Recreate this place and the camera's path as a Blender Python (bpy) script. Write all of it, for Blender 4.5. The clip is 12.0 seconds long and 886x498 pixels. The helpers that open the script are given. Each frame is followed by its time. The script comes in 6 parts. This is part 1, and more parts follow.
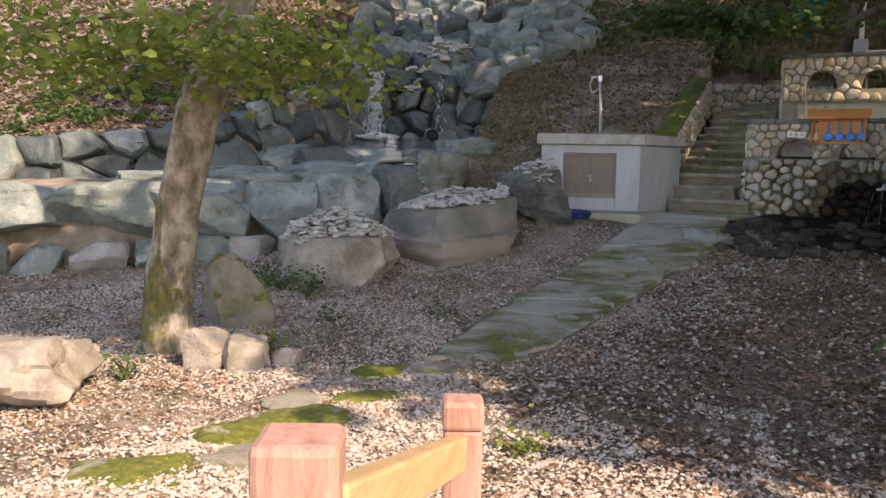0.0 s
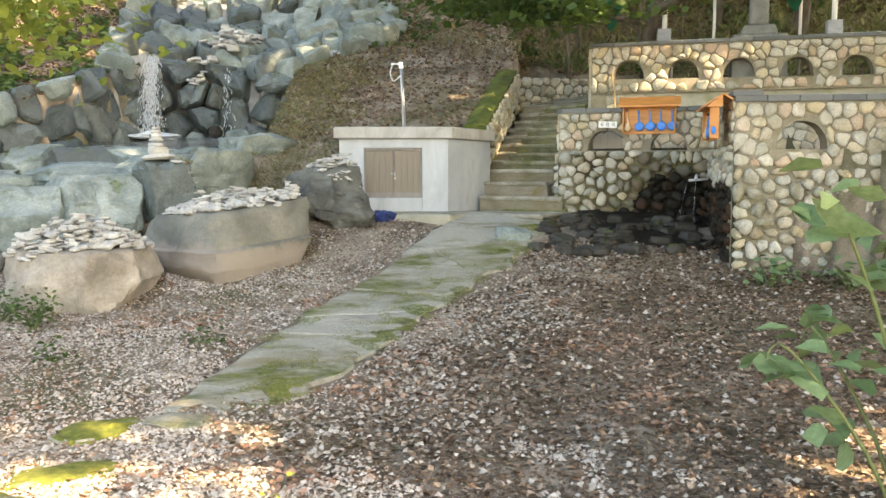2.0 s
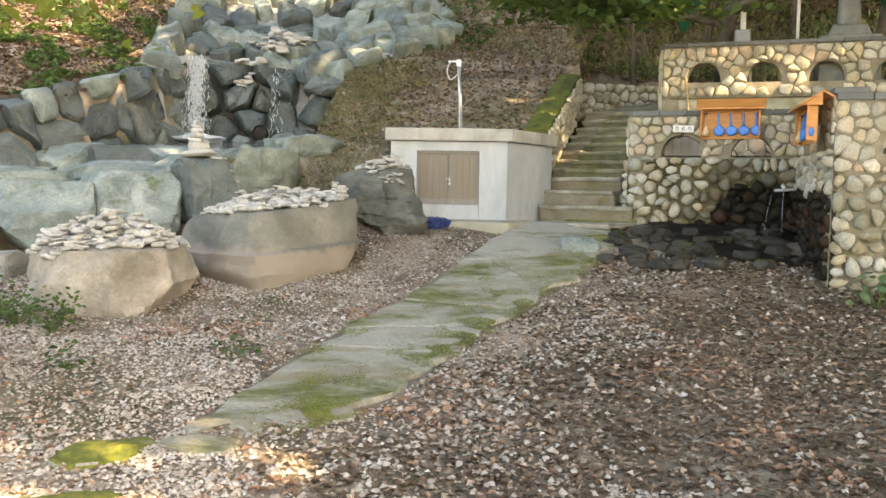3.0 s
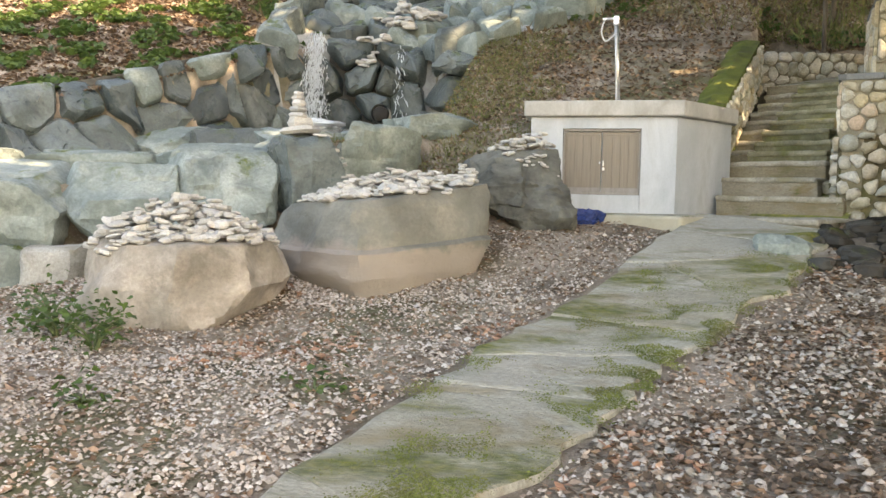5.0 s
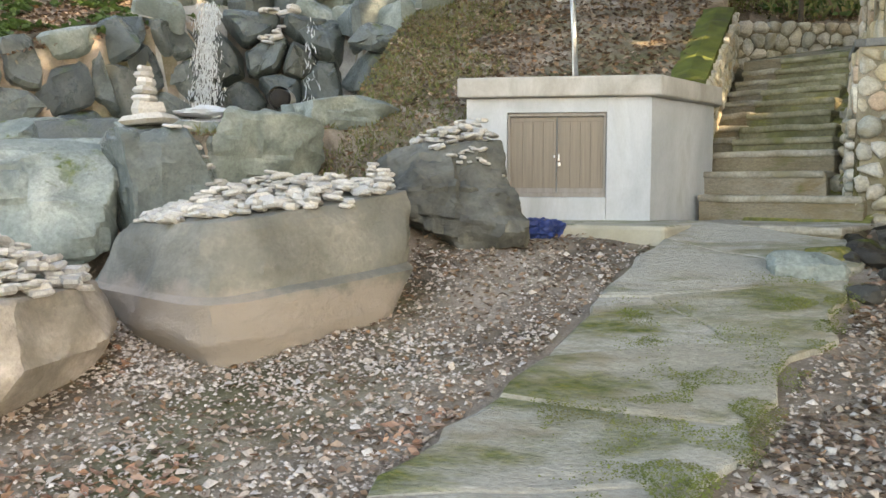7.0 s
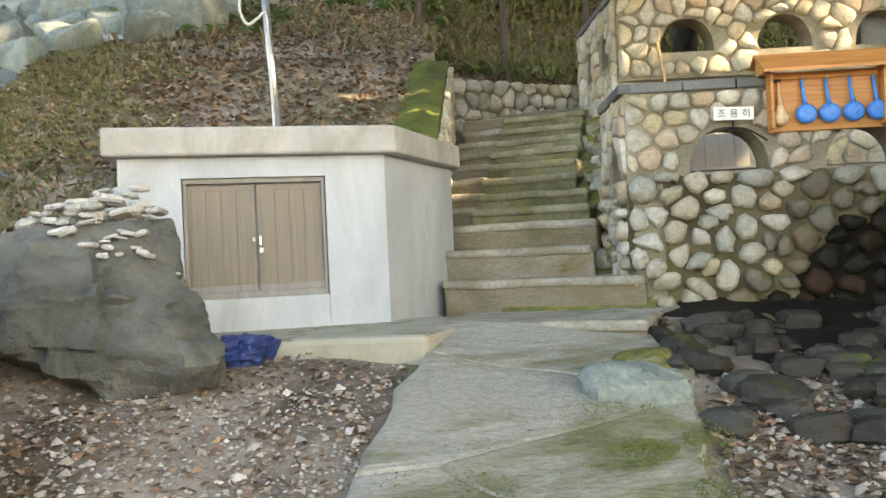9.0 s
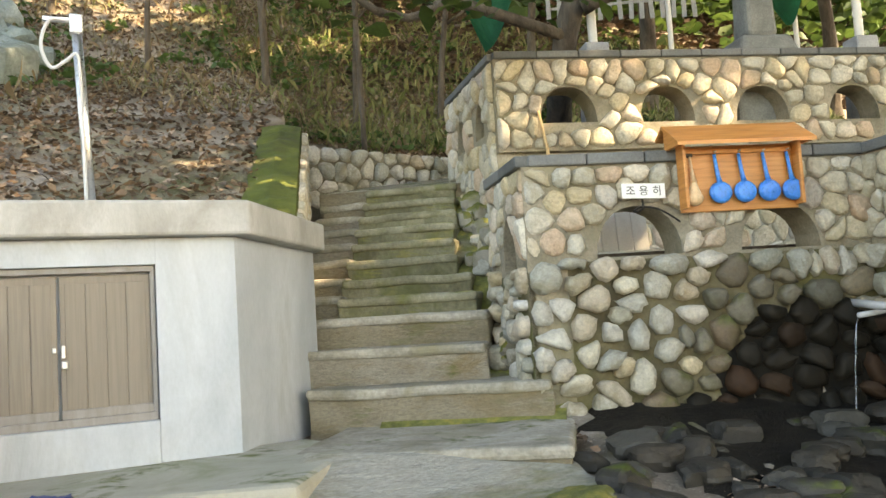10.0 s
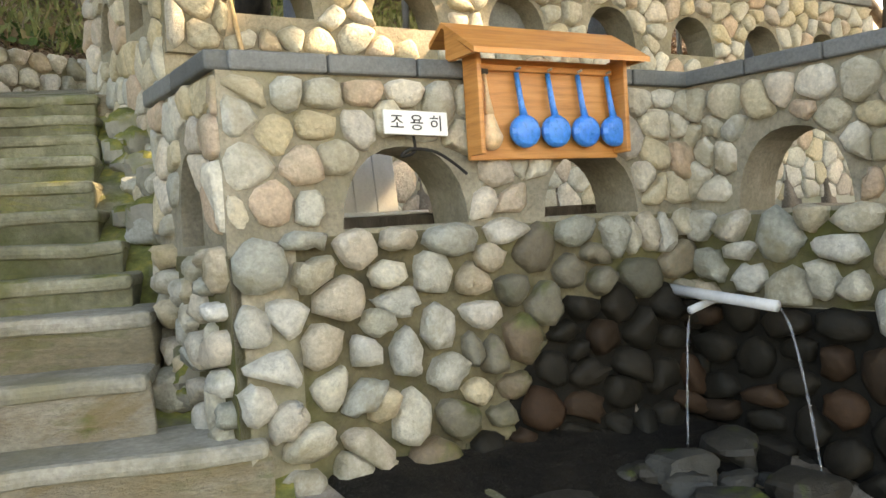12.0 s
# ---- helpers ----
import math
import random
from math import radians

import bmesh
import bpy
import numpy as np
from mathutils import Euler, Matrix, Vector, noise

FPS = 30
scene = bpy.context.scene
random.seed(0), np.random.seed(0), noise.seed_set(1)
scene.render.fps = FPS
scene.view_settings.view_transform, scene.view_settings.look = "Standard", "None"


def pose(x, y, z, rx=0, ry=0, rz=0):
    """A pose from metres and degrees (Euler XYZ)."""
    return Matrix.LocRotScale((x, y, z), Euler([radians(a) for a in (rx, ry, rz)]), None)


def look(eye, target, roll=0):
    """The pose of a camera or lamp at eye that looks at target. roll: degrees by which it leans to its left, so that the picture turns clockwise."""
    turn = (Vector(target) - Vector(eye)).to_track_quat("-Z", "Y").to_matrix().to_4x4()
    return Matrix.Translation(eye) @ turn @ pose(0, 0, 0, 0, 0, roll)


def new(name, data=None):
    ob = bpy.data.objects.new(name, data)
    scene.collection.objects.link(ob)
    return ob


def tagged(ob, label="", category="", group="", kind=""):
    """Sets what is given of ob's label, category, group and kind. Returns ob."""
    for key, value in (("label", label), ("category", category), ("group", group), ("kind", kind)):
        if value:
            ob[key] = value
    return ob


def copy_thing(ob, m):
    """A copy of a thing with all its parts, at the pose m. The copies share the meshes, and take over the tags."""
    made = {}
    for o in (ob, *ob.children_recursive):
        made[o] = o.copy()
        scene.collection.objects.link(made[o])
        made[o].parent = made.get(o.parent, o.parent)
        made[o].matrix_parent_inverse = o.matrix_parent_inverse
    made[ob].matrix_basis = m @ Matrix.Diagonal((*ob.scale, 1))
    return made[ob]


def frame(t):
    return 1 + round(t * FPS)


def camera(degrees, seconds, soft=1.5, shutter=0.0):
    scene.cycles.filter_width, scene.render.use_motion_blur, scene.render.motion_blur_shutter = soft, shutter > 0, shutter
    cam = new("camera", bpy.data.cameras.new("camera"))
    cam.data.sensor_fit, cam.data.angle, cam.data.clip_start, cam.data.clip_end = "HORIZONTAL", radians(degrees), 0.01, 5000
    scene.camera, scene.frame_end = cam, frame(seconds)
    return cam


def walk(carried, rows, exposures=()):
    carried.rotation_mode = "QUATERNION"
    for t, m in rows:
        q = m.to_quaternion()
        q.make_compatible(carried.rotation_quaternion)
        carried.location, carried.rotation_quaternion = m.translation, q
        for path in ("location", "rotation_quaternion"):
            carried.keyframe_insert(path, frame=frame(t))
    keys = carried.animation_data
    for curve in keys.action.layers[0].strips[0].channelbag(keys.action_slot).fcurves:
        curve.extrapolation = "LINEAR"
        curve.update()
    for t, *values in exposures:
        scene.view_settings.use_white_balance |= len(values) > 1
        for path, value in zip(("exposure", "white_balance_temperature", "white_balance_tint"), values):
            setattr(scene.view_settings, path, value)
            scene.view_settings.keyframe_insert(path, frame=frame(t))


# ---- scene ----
cam = camera(56.5, 12.0)
PATH = [
    (0, (0.316, -16.475, 0.723), (-0.125, -14.535, 0.518), 1.1),
    (0.5, (0.378, -16.08, 0.754), (0.16, -14.104, 0.538), 1.4),
    (1, (0.46, -15.555, 0.685), (0.398, -13.567, 0.481), -0.2),
    (1.5, (0.483, -15.07, 0.601), (0.425, -13.079, 0.421), 0.1),
    (2, (0.502, -14.585, 0.486), (0.483, -12.593, 0.312), -0.0),
    (2.5, (0.424, -14.076, 0.434), (0.39, -12.083, 0.261), 0.1),
    (3, (0.286, -13.546, 0.242), (0.16, -11.554, 0.116), 1.1),
    (3.5, (0.187, -12.963, 0.059), (-0.056, -10.982, -0.067), 1.3),
    (3.7, (0.124, -12.768, 0.044), (-0.177, -10.795, -0.09), 1.2),
    (5.5, (-0.174, -10.668, 0.085), (-0.671, -8.735, -0.045), 1.3),
    (6, (-0.288, -10.139, 0.151), (-0.86, -8.228, 0.005), 1.0),
    (6.5, (-0.283, -9.431, 0.151), (-0.831, -7.513, 0.007), -0.7),
    (7, (-0.336, -8.74, 0.236), (-0.646, -6.77, 0.083), 0.1),
    (7.2, (-0.239, -8.461, 0.298), (-0.446, -6.479, 0.133), -2.0),
    (8.8, (-0.395, -6.536, 0.359), (-0.161, -4.553, 0.241), -4.5),
    (9, (-0.508, -6.188, 0.366), (-0.071, -4.236, 0.381), -2.6),
    (9.5, (-0.45, -5.584, 0.542), (0.331, -3.752, 0.724), -3.4),
    (10, (-0.413, -4.975, 0.603), (0.4, -3.155, 0.764), -3.6),
    (10.5, (-0.219, -4.401, 0.646), (0.628, -2.592, 0.736), -3.9),
    (11, (-0.011, -3.873, 0.796), (0.89, -2.089, 0.863), -3.3),
    (11.2, (0.171, -3.683, 0.788), (1.109, -1.918, 0.858), -3.3),
    (11.5, (0.261, -3.333, 0.88), (1.402, -1.691, 0.89), -4.0),
    (12, (0.626, -2.904, 0.939), (2.081, -1.534, 0.874), -3.6),
]
walk(cam, [(t, look(eye, target, roll)) for t, eye, target, roll in PATH],
     [(0.0, 1.2, 7900, 22), (0.5, 2.05, 7100, 9), (1.0, 2.5, 7800, 8), (1.5, 2.7, 8700, 10), (3.0, 2.65, 10300, 14), (5.5, 2.68, 9700, 16), (7.2, 2.65, 9500, 14), (9.5, 2.85, 9600, 12), (12.0, 2.95, 9900, 14)])

# ---- light ----
SUN_AZ, SUN_EL = radians(124), radians(40)       # the sun stands behind the start, over the wood to the right
world = bpy.data.worlds.new("sky")
scene.world = world
world.use_nodes = True
wn = world.node_tree
sky = wn.nodes.new("ShaderNodeTexSky")
sky.sky_type, sky.sun_disc = "NISHITA", False
sky.sun_elevation, sky.sun_rotation = SUN_EL, SUN_AZ
wn.links.new(sky.outputs[0], wn.nodes["Background"].inputs[0])
wn.nodes["Background"].inputs[1].default_value = 0.15
lamp = bpy.data.lights.new("sun", "SUN")
lamp.energy, lamp.angle, lamp.color = 3.0, radians(0.6), (1.0, 0.87, 0.7)
sun = new("sun", lamp)
TO_SUN = Vector((math.sin(SUN_AZ) * math.cos(SUN_EL), math.cos(SUN_AZ) * math.cos(SUN_EL), math.sin(SUN_EL)))
sun.matrix_world = look(TO_SUN * 60, (0, 0, 0))


# ---- materials ----
def ramp_node(nt, fac, cols, lo=0.3, hi=0.7):
    r = nt.nodes.new("ShaderNodeValToRGB")
    e = r.color_ramp.elements
    e[0].position, e[1].position = lo, hi
    e[0].color, e[1].color = (*cols[0], 1), (*cols[-1], 1)
    for i, c in enumerate(cols[1:-1], 1):
        k = e.new(lo + (hi - lo) * i / (len(cols) - 1))
        k.color = (*c, 1)
    nt.links.new(fac, r.inputs[0])
    return r.outputs[0]


def noise_node(nt, vec, scale, detail=6, rough=0.6, dist=0.0):
    n = nt.nodes.new("ShaderNodeTexNoise")
    n.inputs["Scale"].default_value, n.inputs["Detail"].default_value = scale, detail
    n.inputs["Roughness"].default_value, n.inputs["Distortion"].default_value = rough, dist
    nt.links.new(vec, n.inputs["Vector"])
    return n.outputs[0]


def math_node(nt, op, a, b=None):
    m = nt.nodes.new("ShaderNodeMath")
    m.operation = op
    m.use_clamp = op in ("MULTIPLY", "ADD")
    for i, v in enumerate((a, b)):
        if v is None:
            continue
        if isinstance(v, (int, float)):
            m.inputs[i].default_value = v
        else:
            nt.links.new(v, m.inputs[i])
    return m.outputs[0]


def mix_node(nt, fac, a, b, blend="MIX"):
    m = nt.nodes.new("ShaderNodeMix")
    m.data_type, m.blend_type = "RGBA", blend
    for key, v in ((0, fac), (6, a), (7, b)):
        if isinstance(v, (int, float)):
            m.inputs[key].default_value = v
        elif isinstance(v, tuple):
            m.inputs[key].default_value = (*v, 1)
        else:
            nt.links.new(v, m.inputs[key])
    return m.outputs[2]


def surface(name, cols, scale=4.0, rough=0.85, bump=0.3, fine=40.0, spread=None, island=False, moss=0.0, moss_col=(0.07, 0.1, 0.015),
            stain=None, stain_scale=1.3, metal=0.0, stretch=None, bump_scale=None, moss_up=0.35, speck=0.0, wet=False, translucent=0.0, grain=0.3, moss_scale=2.6, moss_soft=0.1, foot=None, blend=0.72, spec=0.5):
    """A two-scale procedural surface. spread: colours picked piece by piece; moss: how much grows on what faces up."""
    m = bpy.data.materials.new(name)
    m.use_nodes = True
    nt = m.node_tree
    b = nt.nodes["Principled BSDF"]
    geo = nt.nodes.new("ShaderNodeNewGeometry")
    obj = nt.nodes.new("ShaderNodeObjectInfo")
    pos = geo.outputs["Position"]
    if stretch:
        mp = nt.nodes.new("ShaderNodeMapping")
        mp.inputs["Scale"].default_value = stretch
        nt.links.new(pos, mp.inputs["Vector"])
        pos = mp.outputs[0]
    big = noise_node(nt, pos, scale, 5, 0.62, 0.4)
    small = noise_node(nt, pos, fine, 4, 0.7)
    col = ramp_node(nt, big, cols, 0.32, 0.68)
    if spread:
        pick = ramp_node(nt, geo.outputs["Random Per Island"] if island else obj.outputs["Random"], spread, 0.02, 0.98)
        col = mix_node(nt, blend, col, pick)
    g = ramp_node(nt, small, [(1 - grain,) * 3, (1 + grain * 0.6,) * 3], 0.3, 0.7)
    col = mix_node(nt, 1.0, col, g, "MULTIPLY")
    if stain:
        s = noise_node(nt, pos, stain_scale, 7, 0.65, 0.6)
        col = mix_node(nt, math_node(nt, "MULTIPLY", ramp_node(nt, s, [(0, 0, 0), (1, 1, 1)], 0.5, 0.66), 0.75), col, stain)
    if foot:
        sp = nt.nodes.new("ShaderNodeSeparateXYZ")
        nt.links.new(geo.outputs["Position"], sp.inputs[0])
        edge = nt.nodes.new("ShaderNodeMapRange")
        edge.inputs["From Min"].default_value, edge.inputs["From Max"].default_value = foot[1] + 0.04, foot[1] - 0.04
        wav = nt.nodes.new("ShaderNodeMath")
        wav.operation = "MULTIPLY_ADD"
        nt.links.new(noise_node(nt, pos, 2.2, 5, 0.7), wav.inputs[0])
        wav.inputs[1].default_value = 0.5
        nt.links.new(math_node(nt, "SUBTRACT", sp.outputs[2], 0.25), wav.inputs[2])
        nt.links.new(wav.outputs[0], edge.inputs[0])
        col = mix_node(nt, math_node(nt, "MULTIPLY", edge.outputs[0], 0.8), col, foot[0])
    if speck:
        v = nt.nodes.new("ShaderNodeTexVoronoi")
        v.inputs["Scale"].default_value = 38
        nt.links.new(pos, v.inputs["Vector"])
        col = mix_node(nt, math_node(nt, "MULTIPLY", ramp_node(nt, v.outputs["Distance"], [(1, 1, 1), (0, 0, 0)], 0.1, 0.3), speck), col, (0.5, 0.48, 0.42))
    if moss:
        sep = nt.nodes.new("ShaderNodeSeparateXYZ")
        nt.links.new(geo.outputs["Normal"], sep.inputs[0])
        up = ramp_node(nt, sep.outputs[2], [(0, 0, 0), (1, 1, 1)], moss_up, moss_up + 0.45)
        mn = ramp_node(nt, noise_node(nt, pos, moss_scale, 6, 0.65, 0.3), [(0, 0, 0), (1, 1, 1)], 0.62 - 0.3 * moss, 0.62 + moss_soft - 0.3 * moss)
        mc = ramp_node(nt, noise_node(nt, pos, 14, 4), [tuple(c * 0.55 for c in moss_col), moss_col, (moss_col[0] * 1.9, moss_col[1] * 1.5, moss_col[2] * 1.3)])
        col = mix_node(nt, math_node(nt, "MULTIPLY", up, mn), col, mc)
    nt.links.new(col, b.inputs["Base Color"])
    if wet:
        r = ramp_node(nt, noise_node(nt, pos, 3), [(rough * 0.35,) * 3, (rough,) * 3])
        nt.links.new(r, b.inputs["Roughness"])
    else:
        r = ramp_node(nt, small, [(max(rough - 0.12, 0.05),) * 3, (min(rough + 0.1, 1),) * 3])
        nt.links.new(r, b.inputs["Roughness"])
    b.inputs["Metallic"].default_value = metal
    b.inputs["Specular IOR Level"].default_value = spec
    if bump:
        add = math_node(nt, "ADD", math_node(nt, "MULTIPLY", noise_node(nt, pos, bump_scale or scale * 3, 8, 0.7), 0.7), math_node(nt, "MULTIPLY", small, 0.3))
        bn = nt.nodes.new("ShaderNodeBump")
        bn.inputs["Strength"].default_value, bn.inputs["Distance"].default_value = bump, 0.05
        nt.links.new(add, bn.inputs["Height"])
        nt.links.new(bn.outputs[0], b.inputs["Normal"])
    if translucent:
        t = nt.nodes.new("ShaderNodeBsdfTranslucent")
        nt.links.new(col, t.inputs[0])
        mx = nt.nodes.new("ShaderNodeMixShader")
        mx.inputs[0].default_value = translucent
        out = nt.nodes["Material Output"]
        nt.links.new(b.outputs[0], mx.inputs[1])
        nt.links.new(t.outputs[0], mx.inputs[2])
        nt.links.new(mx.outputs[0], out.inputs[0])
    return m


M = {}
M["soil"] = surface("leaf_mould_soil", [(0.12, 0.092, 0.068), (0.27, 0.22, 0.17), (0.44, 0.375, 0.31)], 1.3, 0.95, 0.9, 55, stain=(0.09, 0.1, 0.03), stain_scale=0.45, speck=0.35)
M["leaf"] = surface("dead_leaves", [(0.16, 0.09, 0.05), (0.3, 0.2, 0.13)], 1.2, 0.8, 0, 30, island=True,
                    spread=[(0.07, 0.045, 0.03), (0.3, 0.2, 0.135), (0.46, 0.345, 0.26), (0.13, 0.085, 0.06), (0.6, 0.5, 0.41), (0.34, 0.18, 0.09), (0.24, 0.17, 0.12), (0.56, 0.44, 0.34)])
M["grit"] = surface("white_grit", [(0.42, 0.37, 0.31), (0.64, 0.59, 0.53)], 6, 0.85, 0.2, 60, island=True, spread=[(0.4, 0.31, 0.24), (0.58, 0.49, 0.41), (0.76, 0.71, 0.65), (0.48, 0.39, 0.31), (0.66, 0.58, 0.5)])
M["gravel"] = surface("pale_gravel", [(0.24, 0.22, 0.19), (0.42, 0.4, 0.36)], 6, 0.85, 0.2, 60, island=True,
                      spread=[(0.22, 0.18, 0.14), (0.44, 0.38, 0.31), (0.68, 0.63, 0.56), (0.33, 0.26, 0.2), (0.52, 0.45, 0.38), (0.6, 0.54, 0.46)])
M["path"] = surface("worn_path_stone", [(0.2, 0.2, 0.16), (0.34, 0.335, 0.28), (0.5, 0.475, 0.41)], 1.6, 0.85, 1.0, 26, spread=[(0.31, 0.32, 0.275), (0.4, 0.37, 0.29), (0.46, 0.45, 0.4), (0.36, 0.35, 0.28)], stain=(0.24, 0.19, 0.1), stain_scale=0.8, stretch=(1, 2.2, 1), moss=0.42, moss_col=(0.105, 0.125, 0.025), bump_scale=6, grain=0.3, moss_scale=0.75, moss_soft=0.16)
M["step"] = surface("step_stone", [(0.13, 0.105, 0.07), (0.27, 0.24, 0.18), (0.42, 0.39, 0.32)], 2.2, 0.88, 0.8, 30, spread=[(0.34, 0.31, 0.26), (0.24, 0.2, 0.13), (0.3, 0.26, 0.19)], stain=(0.2, 0.14, 0.06), stain_scale=1.6, stretch=(1, 1, 2.4), moss=0.35, moss_up=-0.3)
M["tread"] = surface("worn_pale_tread", [(0.22, 0.205, 0.16), (0.36, 0.335, 0.28), (0.48, 0.455, 0.395)], 2.4, 0.88, 0.5, 30, stain=(0.24, 0.22, 0.14), stain_scale=1.8, moss=0.12)
M["mossy_step"] = surface("mossy_step_stone", [(0.1, 0.095, 0.055), (0.19, 0.18, 0.11), (0.3, 0.28, 0.19)], 2.2, 0.92, 0.5, 30, stain=(0.07, 0.085, 0.015), stain_scale=1.6, moss=0.75, moss_col=(0.17, 0.18, 0.05), moss_up=-0.3)
M["mossy_tread"] = surface("worn_mossy_tread", [(0.15, 0.14, 0.09), (0.26, 0.245, 0.165), (0.37, 0.35, 0.255)], 2.4, 0.9, 0.5, 30, stain=(0.14, 0.15, 0.04), stain_scale=1.8, moss=0.4, moss_col=(0.17, 0.18, 0.05))
M["concrete"] = surface("weathered_concrete", [(0.38, 0.415, 0.445), (0.49, 0.525, 0.555), (0.6, 0.63, 0.655)], 1.2, 0.85, 0.16, 50, stain=(0.34, 0.36, 0.36), stain_scale=1.3, stretch=(1, 1, 0.45), grain=0.08)
M["slabtop"] = surface("stained_concrete_slab", [(0.34, 0.33, 0.3), (0.45, 0.445, 0.42), (0.53, 0.525, 0.505)], 2.0, 0.9, 0.25, 40, stain=(0.24, 0.22, 0.18), stain_scale=1.7, stretch=(1, 1, 0.6), grain=0.08)
M["apron"] = surface("mossy_concrete", [(0.33, 0.32, 0.25), (0.45, 0.43, 0.36)], 1.8, 0.9, 0.35, 40, stain=(0.2, 0.23, 0.11), stain_scale=1.2, moss=0.3, grain=0.08)
M["cobble"] = surface("river_cobble", [(0.28, 0.25, 0.19), (0.54, 0.51, 0.44)], 6, 0.7, 0.8, 40,
                      spread=[(0.38, 0.39, 0.33), (0.68, 0.63, 0.5), (0.46, 0.46, 0.41), (0.8, 0.78, 0.73), (0.46, 0.35, 0.22), (0.64, 0.63, 0.57), (0.26, 0.28, 0.24), (0.64, 0.52, 0.33)],
                      stain=(0.2, 0.17, 0.09), stain_scale=2.4, grain=0.3, bump_scale=9, moss=0.16, moss_up=-0.2, moss_col=(0.12, 0.125, 0.035), moss_scale=1.5, moss_soft=0.2)
M["fitted"] = surface("fitted_wall_stone", [(0.34, 0.3, 0.22), (0.62, 0.57, 0.47)], 6, 0.72, 0.8, 40,
                      spread=[(0.58, 0.48, 0.3), (0.68, 0.63, 0.51), (0.42, 0.43, 0.38), (0.8, 0.75, 0.64), (0.54, 0.36, 0.24), (0.5, 0.53, 0.5), (0.66, 0.54, 0.33), (0.44, 0.41, 0.32)],
                      stain=(0.3, 0.26, 0.17), stain_scale=2.4, grain=0.3, bump_scale=9)
M["mortar"] = surface("grey_mortar", [(0.2, 0.18, 0.13), (0.36, 0.32, 0.25)], 4, 0.95, 0.5, 50, stain=(0.22, 0.2, 0.12), stain_scale=1.2)
M["damp_mortar"] = surface("damp_mossy_mortar", [(0.06, 0.05, 0.028), (0.13, 0.11, 0.062), (0.21, 0.18, 0.11)], 2.4, 0.9, 0.7, 40, stain=(0.09, 0.095, 0.02), stain_scale=1.4)
# wet cobble blackened further to carry the alcove's shade in its colour
M["wet_shade_cobble"] = surface("wet_cobble_with_shade", [(0.02, 0.017, 0.013), (0.06, 0.045, 0.03)], 4, 0.7, 0.3, 40, spread=[(0.008, 0.008, 0.006), (0.018, 0.015, 0.011), (0.06, 0.026, 0.012), (0.009, 0.009, 0.007), (0.014, 0.013, 0.01)], spec=0.2)
M["damp_cobble"] = surface("damp_mossy_cobble", [(0.1, 0.09, 0.06), (0.2, 0.18, 0.13)], 4, 0.6, 0.5, 40, spread=[(0.14, 0.13, 0.1), (0.24, 0.2, 0.14), (0.2, 0.12, 0.07), (0.1, 0.1, 0.075), (0.3, 0.27, 0.21)], stain=(0.07, 0.075, 0.025), stain_scale=1.8, moss=0.2, moss_up=-0.2, moss_col=(0.1, 0.11, 0.03))
M["slate"] = surface("dark_slate_coping", [(0.09, 0.1, 0.1), (0.16, 0.17, 0.17), (0.21, 0.22, 0.22)], 3, 0.75, 0.2, 60, spread=[(0.1, 0.11, 0.11), (0.19, 0.2, 0.2)])
M["bluerock"] = surface("blue_grey_rock", [(0.1, 0.13, 0.13), (0.23, 0.275, 0.26), (0.46, 0.49, 0.45)], 2.0, 0.8, 1.0, 26, spread=[(0.13, 0.17, 0.175), (0.26, 0.315, 0.295), (0.2, 0.235, 0.2), (0.3, 0.35, 0.33)], stain=(0.11, 0.14, 0.13), stain_scale=2.4, moss=0.2, bump_scale=5, grain=0.3, blend=0.5)
M["wetrock"] = surface("wet_dark_rock", [(0.04, 0.055, 0.057), (0.1, 0.12, 0.118), (0.2, 0.225, 0.215)], 1.6, 0.5, 0.9, 26, spread=[(0.03, 0.045, 0.052), (0.1, 0.135, 0.14), (0.075, 0.08, 0.065), (0.17, 0.21, 0.205), (0.045, 0.068, 0.075), (0.12, 0.125, 0.09)], wet=True, stain=(0.04, 0.055, 0.055), stain_scale=2.2, moss=0.25, bump_scale=5, grain=0.3, blend=0.6)
M["tanrock"] = surface("tan_boulder", [(0.2, 0.175, 0.14), (0.35, 0.305, 0.255), (0.5, 0.445, 0.385)], 1.9, 0.85, 0.8, 26, stain=(0.24, 0.22, 0.18), stain_scale=1.7, bump_scale=4, grain=0.24)
M["twotone"] = surface("grey_over_pink_boulder", [(0.11, 0.11, 0.092), (0.2, 0.197, 0.168), (0.3, 0.285, 0.245)], 1.3, 0.85, 0.7, 26, stain=(0.16, 0.165, 0.14), stain_scale=1.4, bump_scale=5, grain=0.2, foot=((0.32, 0.27, 0.23), -0.46))
M["darkrock"] = surface("dark_pitted_boulder", [(0.05, 0.052, 0.046), (0.115, 0.118, 0.103), (0.19, 0.195, 0.172)], 2.5, 0.9, 1.0, 22, bump_scale=9, grain=0.16)
M["mossrock"] = surface("mossy_rock", [(0.2, 0.19, 0.15), (0.33, 0.31, 0.26)], 2.0, 0.9, 0.6, 26, moss=0.75, moss_up=0.0, moss_col=(0.12, 0.13, 0.03), grain=0.16)
M["seam"] = surface("pale_seam_mortar", [(0.3, 0.3, 0.28), (0.46, 0.46, 0.43)], 3, 0.9, 0.4, 40, stain=(0.16, 0.15, 0.11), stain_scale=1.1)
M["darkseam"] = surface("dark_earth_joint", [(0.025, 0.024, 0.02), (0.06, 0.055, 0.045)], 3, 0.9, 0.4, 40, stain=(0.16, 0.16, 0.14), stain_scale=0.9)
